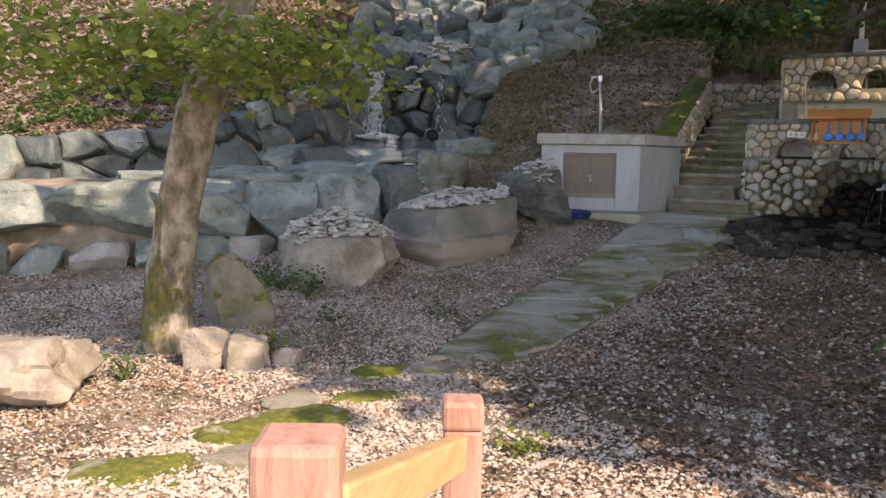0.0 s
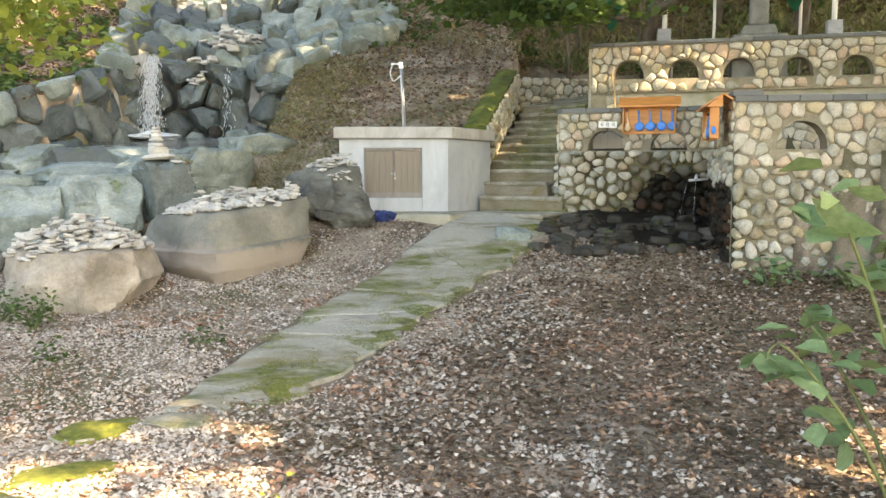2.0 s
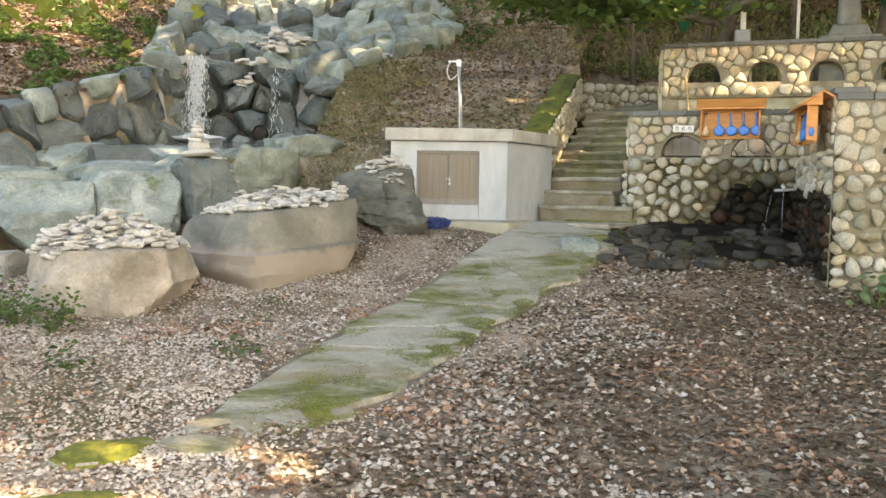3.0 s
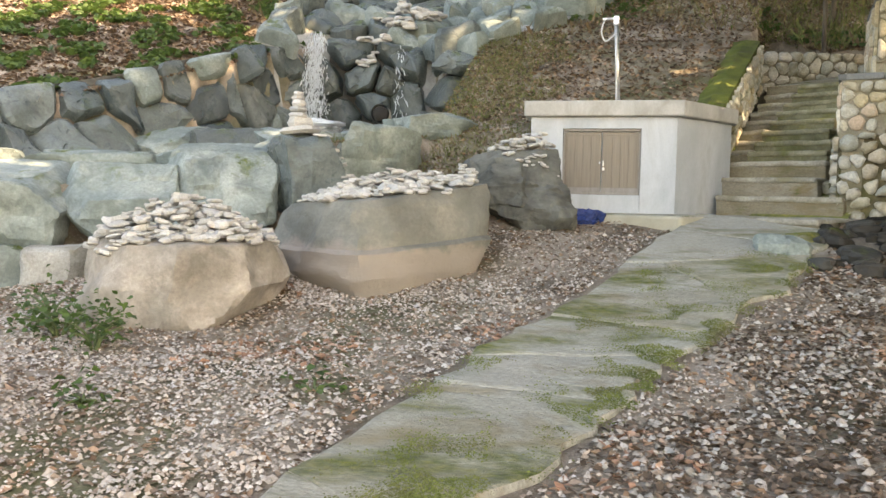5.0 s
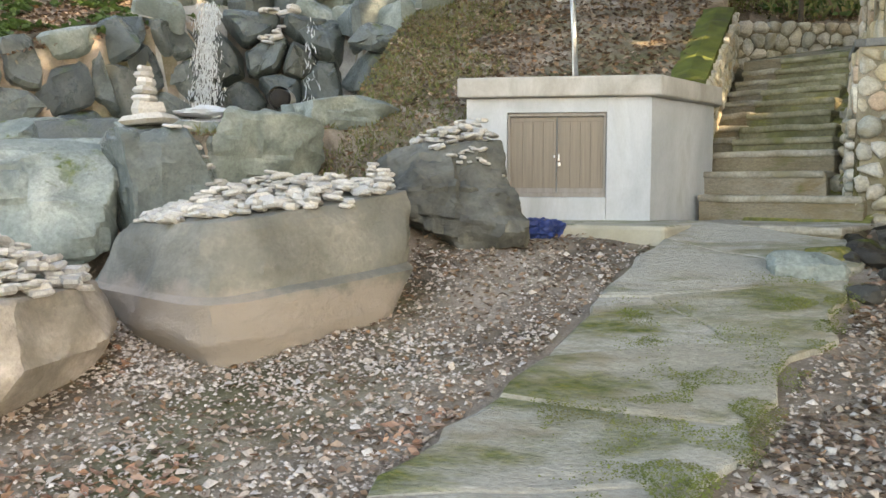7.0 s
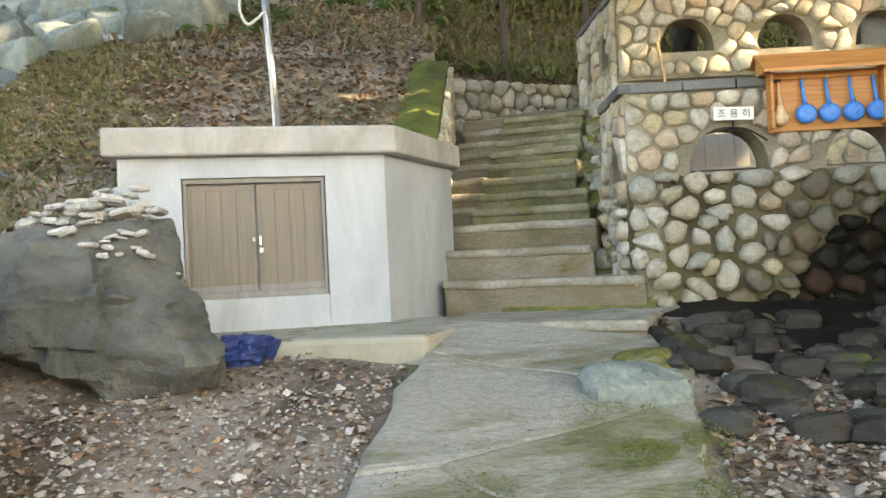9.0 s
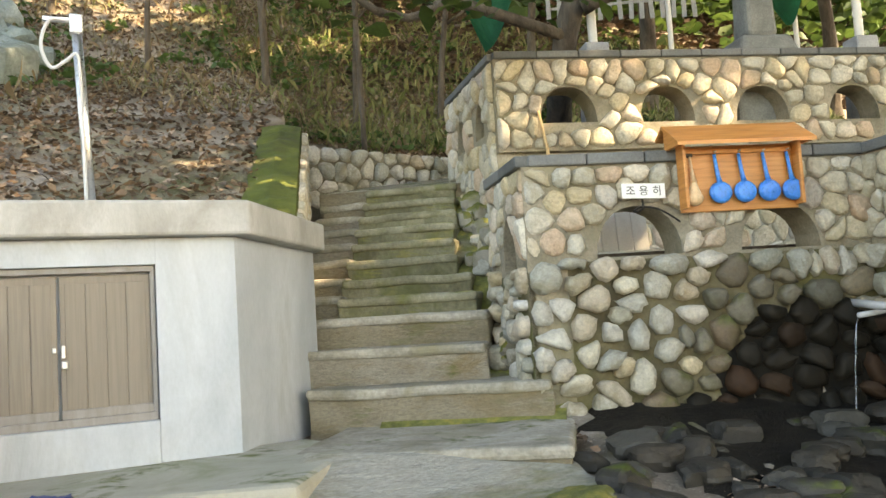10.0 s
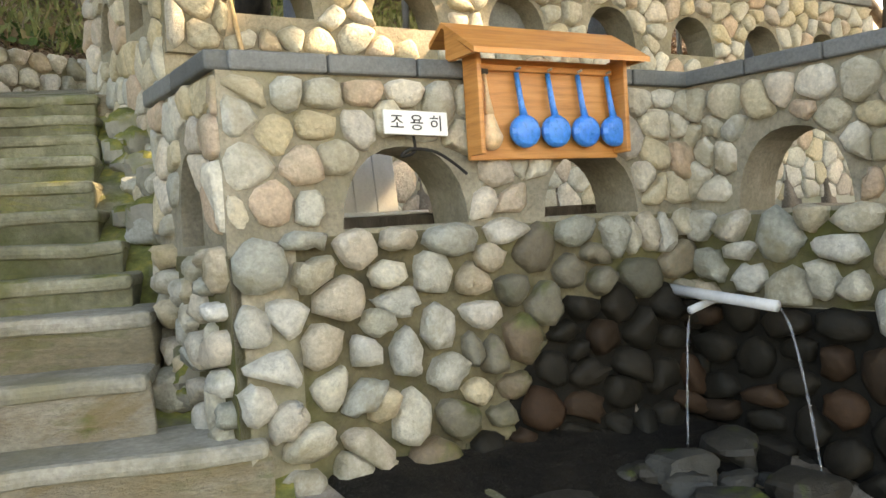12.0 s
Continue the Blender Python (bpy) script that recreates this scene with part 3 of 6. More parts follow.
def wall_core(name, length, base, top, thick, arches, material):
    """A wall with arched openings cut through it, along x, its face at y = 0."""
    xs = set(np.arange(0, length, 0.4).tolist() + [length])
    for x0, x1, _, _ in arches:
        xs |= {x0, x1} | {x0 + (x1 - x0) * k for k in (0.02, 0.06, 0.13, 0.22, 0.33, 0.44, 0.56, 0.67, 0.78, 0.87, 0.94, 0.98)}
    xs = sorted(xs)
    bm = bmesh.new()

    def quad(*p):
        bm.faces.new([bm.verts.new(q) for q in p])

    def slab(xa, xb, za, zb, zc, zd):
        for y, flip in ((0, False), (thick, True)):
            q = [(xa, y, za), (xb, y, zb), (xb, y, zd), (xa, y, zc)]
            quad(*(q[::-1] if flip else q))

    for xa, xb in zip(xs, xs[1:]):
        hole = [a for a in arches if a[0] <= xa + 1e-6 and xb <= a[1] + 1e-6]
        if not hole:
            slab(xa, xb, base, base, top, top)
        else:
            a = hole[0]
            ha, hb = a[2] + arch_height(xa, a), a[2] + arch_height(xb, a)
            slab(xa, xb, base, base, a[2], a[2])
            slab(xa, xb, ha, hb, top, top)
            quad((xa, 0, a[2]), (xb, 0, a[2]), (xb, thick, a[2]), (xa, thick, a[2]))
            quad((xa, thick, ha), (xb, thick, hb), (xb, 0, hb), (xa, 0, ha))
        quad((xa, 0, top), (xb, 0, top), (xb, thick, top), (xa, thick, top))
        quad((xb, 0, base), (xa, 0, base), (xa, thick, base), (xb, thick, base))
    quad((0, thick, base), (0, 0, base), (0, 0, top), (0, thick, top))
    quad((length, 0, base), (length, thick, base), (length, thick, top), (length, 0, top))
    bmesh.ops.remove_doubles(bm, verts=bm.verts[:], dist=1e-4)
    return bm_mesh(name, bm, material)


def clear_of(poly, arches, gap=0.02):
    """Push a polygon's corners out of the arched openings; None if it falls inside one."""
    for a in arches:
        cx, cz = (a[0] + a[1]) / 2, a[2]
        rx, rz = (a[1] - a[0]) / 2 + gap, a[3] - a[2] + gap

        def level(p):
            return (abs(p[0] - cx) / rx) ** 2.4 + (max(p[1] - cz, 0) / rz) ** 2.0 if p[1] > cz - gap else 9.0

        if level(poly.mean(0)) < 0.98:
            return None
        for p in poly:
            k = level(p)
            if k < 1:
                if p[1] < cz + 0.05:
                    p[1] = cz - gap
                else:
                    s = k ** -0.45 if k > 1e-3 else 3
                    p[0], p[1] = cx + (p[0] - cx) * s, cz + (p[1] - cz) * s
        mid = poly.mean(0)
        if level(mid) < 1 or any(level(mid + (p - mid) * f_) < 0.8 for p in (poly + np.roll(poly, 1, 0)) / 2 for f_ in (0.5, 0.8, 1.0)):
            return None
    return poly


def face_stones(wall, length, z0, z1, size, material, rng, arches=(), flat=0.8, shrink=0.012, depth=0.04, rounds=1, x0=0.0, jitter=0.42, dome=0.62, pick=None, name="stone", y=0.0, cut=0.25, smooth=True, oval=0.0):
    for poly in cells(length, z1 - z0, size, rng, flat, jitter):
        poly = poly + np.array([x0, z0])
        poly = clear_of(poly, arches) if len(arches) else poly
        if poly is None:
            continue
        poly = rounded(poly, shrink * rng.uniform(0.6, 1.5), rounds, cut)
        c = poly.mean(0)
        if oval:
            lo, hi = poly.min(0), poly.max(0)
            c = (lo + hi) / 2
            d = (poly - c) / ((hi - lo) / 2)
            ell = d / np.maximum(np.linalg.norm(d, axis=1, keepdims=True), 1e-6) * (hi - lo) / 2 * 0.93
            poly = poly * (1 - oval) + (c + ell) * oval
        poly = poly + rng.normal(0, 0.045 * size, poly.shape) * (0.6 if len(poly) > 9 else 1.0)
        use = pick(c, rng) if pick else material
        if use is None:
            continue
        part(name, pebble(name, poly - c, depth * rng.uniform(0.7, 1.35), use, rng, dome, smooth), wall, place=Matrix.Translation((c[0], y, c[1])))


def coping(wall, length, z, thick, height, x0=0.0, over=0.04, piece=0.42):
    n = max(1, round(length / piece))
    w = length / n
    for i in range(n):
        part("coping_slab", block("coping_slab", (w - 0.006, thick + 2 * over, height), M["slate"], 0.012), wall,
             place=Matrix.Translation((x0 + (i + 0.5) * w, thick / 2, z)))


# wet mortar, near black because the alcove's shade is put into its colour
M["wet_shade"] = surface("wet_mortar_with_shade", [(0.006, 0.006, 0.005), (0.018, 0.015, 0.011)], 3, 0.8, 0.5, 40, spec=0.2)
LOWER = pose(2.385, -0.085, 0, 0, 0, -17)
rngw = np.random.RandomState(11)


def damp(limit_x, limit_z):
    """Stone is wet, with the alcove's shade put into its colour, where the spring runs down, else dry cobble."""
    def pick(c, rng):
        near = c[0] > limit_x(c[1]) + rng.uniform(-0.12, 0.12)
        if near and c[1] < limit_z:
            return M["wet_shade_cobble"]
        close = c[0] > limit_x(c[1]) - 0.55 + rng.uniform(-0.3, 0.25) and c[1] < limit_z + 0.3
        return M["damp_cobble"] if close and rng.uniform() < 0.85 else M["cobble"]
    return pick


wall_lower = thing("wall_lower", "low wall of rounded river cobbles below fitted tan stones with arched openings", "stone wall", LOWER, "structure")
LOW_ARCH = [(0.5, 1.12, 0.93, 1.28), (1.55, 2.15, 0.93, 1.25)]
part("core", wall_core("core", 2.62, -0.9, 1.58, 0.32, LOW_ARCH, M["mortar"]), wall_lower)
part("footing_face", block("footing_face", (2.6, 0.05, 1.8), M["damp_mortar"], 0.004, (1.31, 0.021, -0.89)), wall_lower, "damp mossy mortar of the wall foot")
face_stones(wall_lower, 2.56, 0.95, 1.57, 0.175, M["fitted"], rngw, LOW_ARCH, 0.95, 0.006, 0.045, 2, jitter=0.46, cut=0.2, dome=0.68, oval=0.25)
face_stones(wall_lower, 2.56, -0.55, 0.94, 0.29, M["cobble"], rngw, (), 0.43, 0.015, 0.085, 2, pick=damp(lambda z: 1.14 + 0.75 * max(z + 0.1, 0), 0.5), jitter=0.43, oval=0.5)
part("sill", block("sill", (2.5, 0.3, 0.05), M["mortar"], 0.01, (1.3, 0.165, 0.885)), wall_lower, "rough cement sill under the arches")
coping(wall_lower, 2.5, 1.58, 0.32, 0.08, 0.05)

WING_LEN = 1.0
wing_lower = thing("wall_lower_wing", "cobbled side of the low wall beside the steps", "stone wall", pose(2.62, 0.86, 0, 0, 0, -104), "structure")
WING_ARCH = [(0.38, 0.72, 0.9, 1.3)]
part("core", wall_core("core", WING_LEN, -0.7, 1.58, 0.28, WING_ARCH, M["mortar"]), wing_lower)
part("footing_face", block("footing_face", (WING_LEN, 0.05, 1.55), M["damp_mortar"], 0.004, (WING_LEN / 2, 0.021, -0.69)), wing_lower)
face_stones(wing_lower, WING_LEN, 0.95, 1.57, 0.16, M["fitted"], rngw, WING_ARCH, 0.95, 0.006, 0.03, cut=0.18, dome=0.72)
face_stones(wing_lower, WING_LEN, -0.4, 0.92, 0.21, M["cobble"], rngw, WING_ARCH, 0.55, 0.017, 0.07, 2, oval=0.5, jitter=0.43)
coping(wing_lower, WING_LEN, 1.58, 0.28, 0.08)

# sheet over the wet wall foot, its black also standing in for alcove shade
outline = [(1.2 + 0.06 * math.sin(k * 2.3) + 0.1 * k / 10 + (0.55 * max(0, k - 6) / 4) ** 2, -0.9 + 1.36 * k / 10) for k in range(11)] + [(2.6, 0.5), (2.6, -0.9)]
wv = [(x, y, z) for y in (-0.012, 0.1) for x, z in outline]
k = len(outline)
part("wet_face", mesh_from("wet_face", wv, [tuple(range(k))[::-1]] + [(i, (i + 1) % k, (i + 1) % k + k, i + k) for i in range(k)], M["wet_shade"]), wall_lower, "wall face wet from the spring, alcove shade put into its black")

# the return of the low wall, coming forward from its inner corner
RET_LEN = 2.45
wall_return = thing("wall_return", "mossy cobbled return wall of the spring alcove", "stone wall", pose(4.82, -0.80, 0, 0, 0, -100.5), "structure")
RET_ARCH = [(0.32, 0.92, 0.9, 1.3), (1.3, 1.9, 0.9, 1.28)]
part("core", wall_core("core", RET_LEN, -0.9, 1.58, 0.32, RET_ARCH, M["mortar"]), wall_return)
part("footing_face", block("footing_face", (RET_LEN, 0.05, 0.46), M["damp_mortar"], 0.004, (RET_LEN / 2, 0.021, 0.42)), wall_return)
part("wet_face", block("wet_face", (RET_LEN, 0.05, 1.3), M["wet_shade"], 0.004, (RET_LEN / 2, 0.021, -0.885)), wall_return, "wall face wet from the spring, alcove shade put into its black")
face_stones(wall_return, RET_LEN, 0.95, 1.57, 0.165, M["fitted"], rngw, RET_ARCH, 0.95, 0.006, 0.045, 2, jitter=0.46, cut=0.2, dome=0.68, oval=0.25)
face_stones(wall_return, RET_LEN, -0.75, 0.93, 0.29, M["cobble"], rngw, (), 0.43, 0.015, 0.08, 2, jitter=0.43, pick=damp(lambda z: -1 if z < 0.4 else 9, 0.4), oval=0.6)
coping(wall_return, RET_LEN, 1.58, 0.32, 0.08)

RIGHT_LEN = 4.6
wall_right = thing("wall_right", "tan cobblestone wall with an arched niche and slate coping", "stone wall", pose(4.36, -3.2, 0, 0, 0, -8), "structure")
RIGHT_ARCH = [(0.55, 1.22, 0.86, 1.24), (1.7, 2.35, 0.86, 1.24), (2.85, 3.5, 0.86, 1.24)]
part("core", wall_core("core", RIGHT_LEN, -1.0, 1.5, 0.32, RIGHT_ARCH, M["mortar"]), wall_right)
face_stones(wall_right, RIGHT_LEN, 0.62, 1.49, 0.2, M["fitted"], rngw, RIGHT_ARCH, 0.95, 0.006, 0.045, 2, jitter=0.46, cut=0.2, dome=0.68, oval=0.25)
face_stones(wall_right, RIGHT_LEN, -0.9, 0.62, 0.25, M["cobble"], rngw, (), 0.54, 0.017, 0.08, 2, oval=0.5, jitter=0.43)
coping(wall_right, RIGHT_LEN, 1.5, 0.32, 0.09)

# upper wall
UP_LEN = 7.6
wall_upper = thing("wall_upper", "upper terrace wall of fitted tan stones with a row of arches", "stone wall", pose(3.25, 1.8, 0, 0, 0, -15), "structure")
UP_ARCH = [(0.43 + i * 1.005, 1.0 + i * 1.005, 2.37 - 0.012 * i, 2.72 - 0.012 * i) for i in range(7)]
part("core", wall_core("core", UP_LEN, 2.1, 3.0, 0.3, UP_ARCH, M["mortar"]), wall_upper)
face_stones(wall_upper, UP_LEN, 2.12, 2.99, 0.2, M["fitted"], rngw, UP_ARCH, 0.92, 0.009, 0.05, 2, jitter=0.48, cut=0.2, dome=0.7, oval=0.15)
part("plinth", block("plinth", (UP_LEN - 0.1, 0.4, 1.7), M["apron"], 0.01, (UP_LEN / 2 + 0.05, 0.3, 0.42)), wall_upper, "plain cement base of the upper wall")
face_stones(wall_upper, 1.0, 0.95, 2.08, 0.22, M["fitted"], rngw, (), 0.9, 0.006, 0.03, x0=0.02, y=0.1, cut=0.18, dome=0.72)
face_stones(wall_upper, UP_LEN - 1.3, 0.95, 1.75, 0.24, M["fitted"], rngw, (), 0.9, 0.006, 0.03, x0=1.2, y=0.1, cut=0.18, dome=0.72)
coping(wall_upper, UP_LEN, 3.0, 0.3, 0.07)
UPW_LEN = 1.7
wing_upper = thing("wall_upper_wing", "stone side of the upper terrace wall with narrow openings", "stone wall", pose(3.55, 3.52, 0, 0, 0, -100), "structure")
UPW_ARCH = [(0.35, 0.65, 2.35, 2.7), (1.05, 1.35, 2.35, 2.7)]
part("core", wall_core("core", UPW_LEN, 0.6, 3.0, 0.3, UPW_ARCH, M["mortar"]), wing_upper)
face_stones(wing_upper, UPW_LEN, 0.7, 2.99, 0.2, M["fitted"], rngw, UPW_ARCH, 0.9, 0.006, 0.04, cut=0.18, dome=0.72)
coping(wing_upper, UPW_LEN, 3.0, 0.3, 0.07)

# ---- steps ----
stairs = thing("stairs", "worn stone steps with moss climbing between the shed and the wall", "steps", kind="structure")
TURN = math.degrees(math.atan2(STAIR_A[1], STAIR_A[0]))


def on_stairs(s, a, z):
    p = STAIR_AT + STAIR_D * s + STAIR_A * a
    return Vector((p[0], p[1], z))


def flight_step(i, lo, hi, s0, s1, z, rise, riser, tread):
    """One step from a = lo to hi: a riser stone with a worn tread lipping over it."""
    at = on_stairs((s0 + s1) / 2 + 0.06, (lo + hi) / 2, 0)
    turn = pose(0, 0, 0, 0, 0, TURN)
    one = part("step", block("step", (hi - lo, s1 - s0 + 0.14, rise + 0.06), riser, 0.015, wobble=0.03, seed=i), stairs, place=Matrix.Translation(at + Vector((0, 0, z - rise - 0.1))) @ turn)
    part("tread", block("tread", (hi - lo + 0.01, s1 - s0 + 0.17, 0.075), tread, 0.028, wobble=0.016, seed=i + 70), one, place=pose(0, -0.012, rise + 0.025))


for i, (s, z) in enumerate(zip(STEP_S, STEP_Z)):
    nxt = STEP_S[i + 1] if i + 1 < len(STEP_S) else s + 0.5
    rise = z - (STEP_Z[i - 1] if i else -0.55)
    if i < 4:
        lo, hi = ((-0.56, 1.0), (-0.82, 0.86), (-1.1, 0.4), (-1.1, 0.4))[i]
        flight_step(i, lo, hi, s, nxt, z, rise, M["step"], M["tread"])
    else:
        edge = -0.86 - 0.13 * (s - 1.0)
        flight_step(i, edge - 0.5, edge, s + 0.14, nxt + 0.14, z + 0.03, rise, M["step"], M["tread"])
        flight_step(i + 30, edge, float(np.interp(s, [0.9, 1.3, 1.6, 3.2], [0.3, 0.2, 0.03, -0.15])), s, nxt, z, rise, M["mossy_step"], M["mossy_tread"])
# broken stones wedged between the steps and the wall
rngk = np.random.RandomState(77)
for i in range(34):
    s = rngk.uniform(0.5, 3.1)
    a = float(np.interp(s, [0.9, 1.3, 1.6, 3.2], [0.42, 0.34, 0.16, -0.02])) + rngk.uniform(0, 0.35)
    w = rngk.uniform(0.14, 0.32)
    thing("wedged_stone", "mossy broken stone wedged between the steps and the wall", "stone", Matrix.Translation(on_stairs(s, a, float(np.interp(s, STEP_S, STEP_Z)) - 0.2 - (0.22 if s < 1.0 else 0))) @ pose(0, 0, 0, rngk.uniform(-20, 20), 0, rngk.uniform(0, 360)), group="stones beside the steps",
          me=rock_mesh("wedged_stone", (w * 1.3, w, w * 0.9), M["mossrock"] if i % 3 else M["cobble"], 700 + i, 3.0, 0.18, 5, 4))
part("flank", mesh_from("flank", [on_stairs(s, a, float(np.interp(s, STEP_S, STEP_Z)) - d) for s, d in ((-0.3, 0.3), (0.9, 0.42), (1.3, 0.16), (3.3, 0.12)) for a in (-0.3, 0.95)], [(0, 1, 3, 2), (2, 3, 5, 4), (4, 5, 7, 6)], M["mossy_step"]), stairs, "dark mossy earth beside the steps")
# ramped landing
lv = [on_stairs(3.25, -1.7, 2.03), on_stairs(3.25, 0.75, 2.03), on_stairs(6.2, 1.2, 2.62), on_stairs(6.2, -1.2, 2.6)]
lv += [v - Vector((0, 0, 0.5)) for v in lv]
part("landing", mesh_from("landing", lv, [(0, 1, 2, 3), (4, 5, 1, 0), (5, 6, 2, 1), (6, 7, 3, 2), (7, 4, 0, 3)], M["step"]), stairs)

# sloping wall beside the steps, moss on its top
string_wall = thing("wall_moss", "sloping stone side wall with a bright moss-covered top", "stone wall", kind="structure")
p0, p1 = Vector((0.74, 1.46, 1.46)), Vector((1.55, 4.25, 2.86))
along = (p1 - p0)
side = Vector((0.97, -0.22, 0)) * 0.44
n = 14
vv, ff = [], []
for i in range(n + 1):
    q = p0 + along * (i / n)
    wob = 0.02 * math.sin(i * 2.1)
    vv += [q + Vector((wob, 0, 0)), q + side * 0.5 + Vector((0, 0, 0.05 + wob)), q + side, q + side + Vector((0.03, 0, -0.95)), q + Vector((0, 0, -0.95))]
for i in range(n):
    for k in range(5):
        ff.append((i * 5 + k, i * 5 + (k + 1) % 5, (i + 1) * 5 + (k + 1) % 5, (i + 1) * 5 + k))
ff += [(4, 3, 2, 1, 0), tuple(n * 5 + k for k in range(5))]
M["mosstop"] = surface("bright_moss", [(0.055, 0.075, 0.012), (0.1, 0.125, 0.016), (0.15, 0.17, 0.03)], 3, 0.95, 0.8, 60, stain=(0.06, 0.055, 0.02), stain_scale=2)
part("core", mesh_from("core", vv, ff, M["mosstop"]), string_wall, "moss-grown wall top")
flat_len = along.xy.length
for poly in cells(flat_len, 0.85, 0.2, rngw, 0.85):
    poly = rounded(poly, 0.015)
    c = poly.mean(0)
    q = p0 + along * (c[0] / flat_len) + side + Vector((0.015, 0, -c[1] - 0.02))
    yaw = math.degrees(math.atan2(along.y, along.x))
    part("stone", pebble("stone", poly - c, 0.06, M["cobble"], rngw), string_wall, place=Matrix.Translation(q) @ pose(0, 0, 0, 0, 0, yaw))

back_wall = thing("wall_back", "low grey stone retaining wall behind the landing", "stone wall", pose(1.95, 4.75, 0, 0, 0, 14), "structure")
part("core", wall_core("core", 3.2, 1.5, 2.76, 0.4, [], M["mortar"]), back_wall)
face_stones(back_wall, 3.2, 2.0, 2.8, 0.21, M["cobble"], rngw, (), 0.85, 0.014, 0.06)

# ---- path ----
path_thing = thing("pavement", "worn mossy stone path leading to the steps", "path", kind="structure")
PATH_L = [(-1.75, -8.3), (-1.57, -7.4), (-1.36, -6.3), (-1.18, -5.4), (-0.92, -4.6), (-0.52, -3.65), (-0.12, -2.55), (0.27, -1.6), (0.66, -0.5)]
PATH_R = [(-1.0, -8.25), (-0.46, -7.4), (-0.14, -6.3), (0.17, -5.4), (0.52, -4.6), (0.92, -3.75), (1.46, -2.8), (1.88, -1.9), (2.1, -0.9)]
rngp = np.random.RandomState(5)
M["mossslab"] = surface("moss_grown_slab", [(0.3, 0.28, 0.23), (0.42, 0.4, 0.34)], 2.0, 0.92, 0.5, 30, moss=0.95, moss_up=-0.2, moss_col=(0.13, 0.15, 0.025))
PATH_DEV = np.random.RandomState(9).uniform(-0.1, 0.1, 40)
for poly in cells(8.0, 1.0, 1.5, rngp, 0.42, 0.46):
    nx_ = np.roll(poly, -1, 0)
    poly = np.stack([poly * (1 - k / 6) + nx_ * (k / 6) for k in range(6)], 1).reshape(-1, 2)
    poly = poly.mean(0) + (poly - poly.mean(0)) * 0.997
    pts = []
    for u, v in poly:
        k = min(int(u), 7)
        f_ = u - k
        l = np.array(PATH_L[k]) * (1 - f_) + np.array(PATH_L[k + 1]) * f_
        r = np.array(PATH_R[k]) * (1 - f_) + np.array(PATH_R[k + 1]) * f_
        wob = noise.noise(Vector((u * 1.7, 3.0, 0))) * 0.14 + noise.noise(Vector((u * 4.0, 7.0, 0))) * 0.07
        wob2 = noise.noise(Vector((u * 1.7, 13.0, 0))) * 0.16 + noise.noise(Vector((u * 4.0, 17.0, 0))) * 0.08
        l = l + np.array([wob, 0.4 * wob]) * (1 - v)
        r = r + np.array([wob2, -0.5 * wob2]) * v
        if u < 0.02:
            l = l + np.array([0, noise.noise(Vector((v * 4, 1, 1))) * 0.5])
            r = r + np.array([0, noise.noise(Vector((v * 4, 1, 1))) * 0.5])
        pts.append(l * (1 - v) + r * v)
    pts = np.array(pts)
    c = pts.mean(0)
    z = float(np.interp(c[1], YARD_Y, YARD_Z)) + rngp.uniform(0.042, 0.052)
    tilt = np.interp(c[1] + 0.3, YARD_Y, YARD_Z) - np.interp(c[1] - 0.3, YARD_Y, YARD_Z)
    m_ = len(pts)
    verts = []
    for k_, drop in ((1.0, -0.16), (1.0, -0.03), (0.985, -0.008), (0.93, 0.0), (0.75, 0.0), (0.5, 0.0), (0.22, 0.0)):
        for x, y in c + (pts - c) * k_:
            lump = 0.016 * noise.noise(Vector((x * 1.6, y * 3.2, 4.0))) + 0.007 * noise.noise(Vector((x * 3, y * 11, 8.0)))
            verts.append((x - c[0], y - c[1], (y - c[1]) * tilt / 0.6 + drop + (lump if drop > -0.1 else 0)))
    faces = [(r_ * m_ + i, r_ * m_ + (i + 1) % m_, (r_ + 1) * m_ + (i + 1) % m_, (r_ + 1) * m_ + i) for r_ in range(6) for i in range(m_)] + [tuple(range(6 * m_, 7 * m_))]
    part("paving_stone", mesh_from("paving_stone", verts, faces, M["path"]), path_thing, place=Matrix.Translation((c[0], c[1], z)))

# cushions of moss, mostly along the shaded edge
M["mosspad"] = surface("dense_green_moss", [(0.1, 0.13, 0.025), (0.18, 0.21, 0.045), (0.26, 0.27, 0.08)], 5, 0.95, 0.4, 70, stain=(0.16, 0.14, 0.06), stain_scale=2.5)
rngm = np.random.RandomState(15)
tufts = []
for i in range(44):
    y = rngm.uniform(-8.1, -2.0)
    v = 1.0 - abs(rngm.normal(0, 0.22)) if i % 4 else rngm.uniform(0.05, 0.9)
    l = np.interp(y, [p[1] for p in PATH_L], [p[0] for p in PATH_L])
    r = np.interp(y, [p[1] for p in PATH_R], [p[0] for p in PATH_R])
    s = rngm.uniform(0.1, 0.24) * (1.0 if i % 4 else 0.6)
    q = rngm.normal(size=(int(26000 * s * s) + 150, 2)) * np.array([0.85, 1.0]) * s + np.array([l + (r - l) * v, y])
    tufts.append(np.stack([q[:, 0], q[:, 1], np.interp(q[:, 1], YARD_Y, YARD_Z) + rngm.uniform(0.04, 0.058, len(q))], 1))
tufts = np.concatenate(tufts)
tufts = tufts[np.array([noise.noise(Vector((p[0] * 4, p[1] * 4, 6.0))) > -0.03 for p in tufts])]
tufts = tufts[(tufts[:, 0] < np.interp(tufts[:, 1], [p[1] for p in PATH_R], [p[0] for p in PATH_R]) + 0.14)]
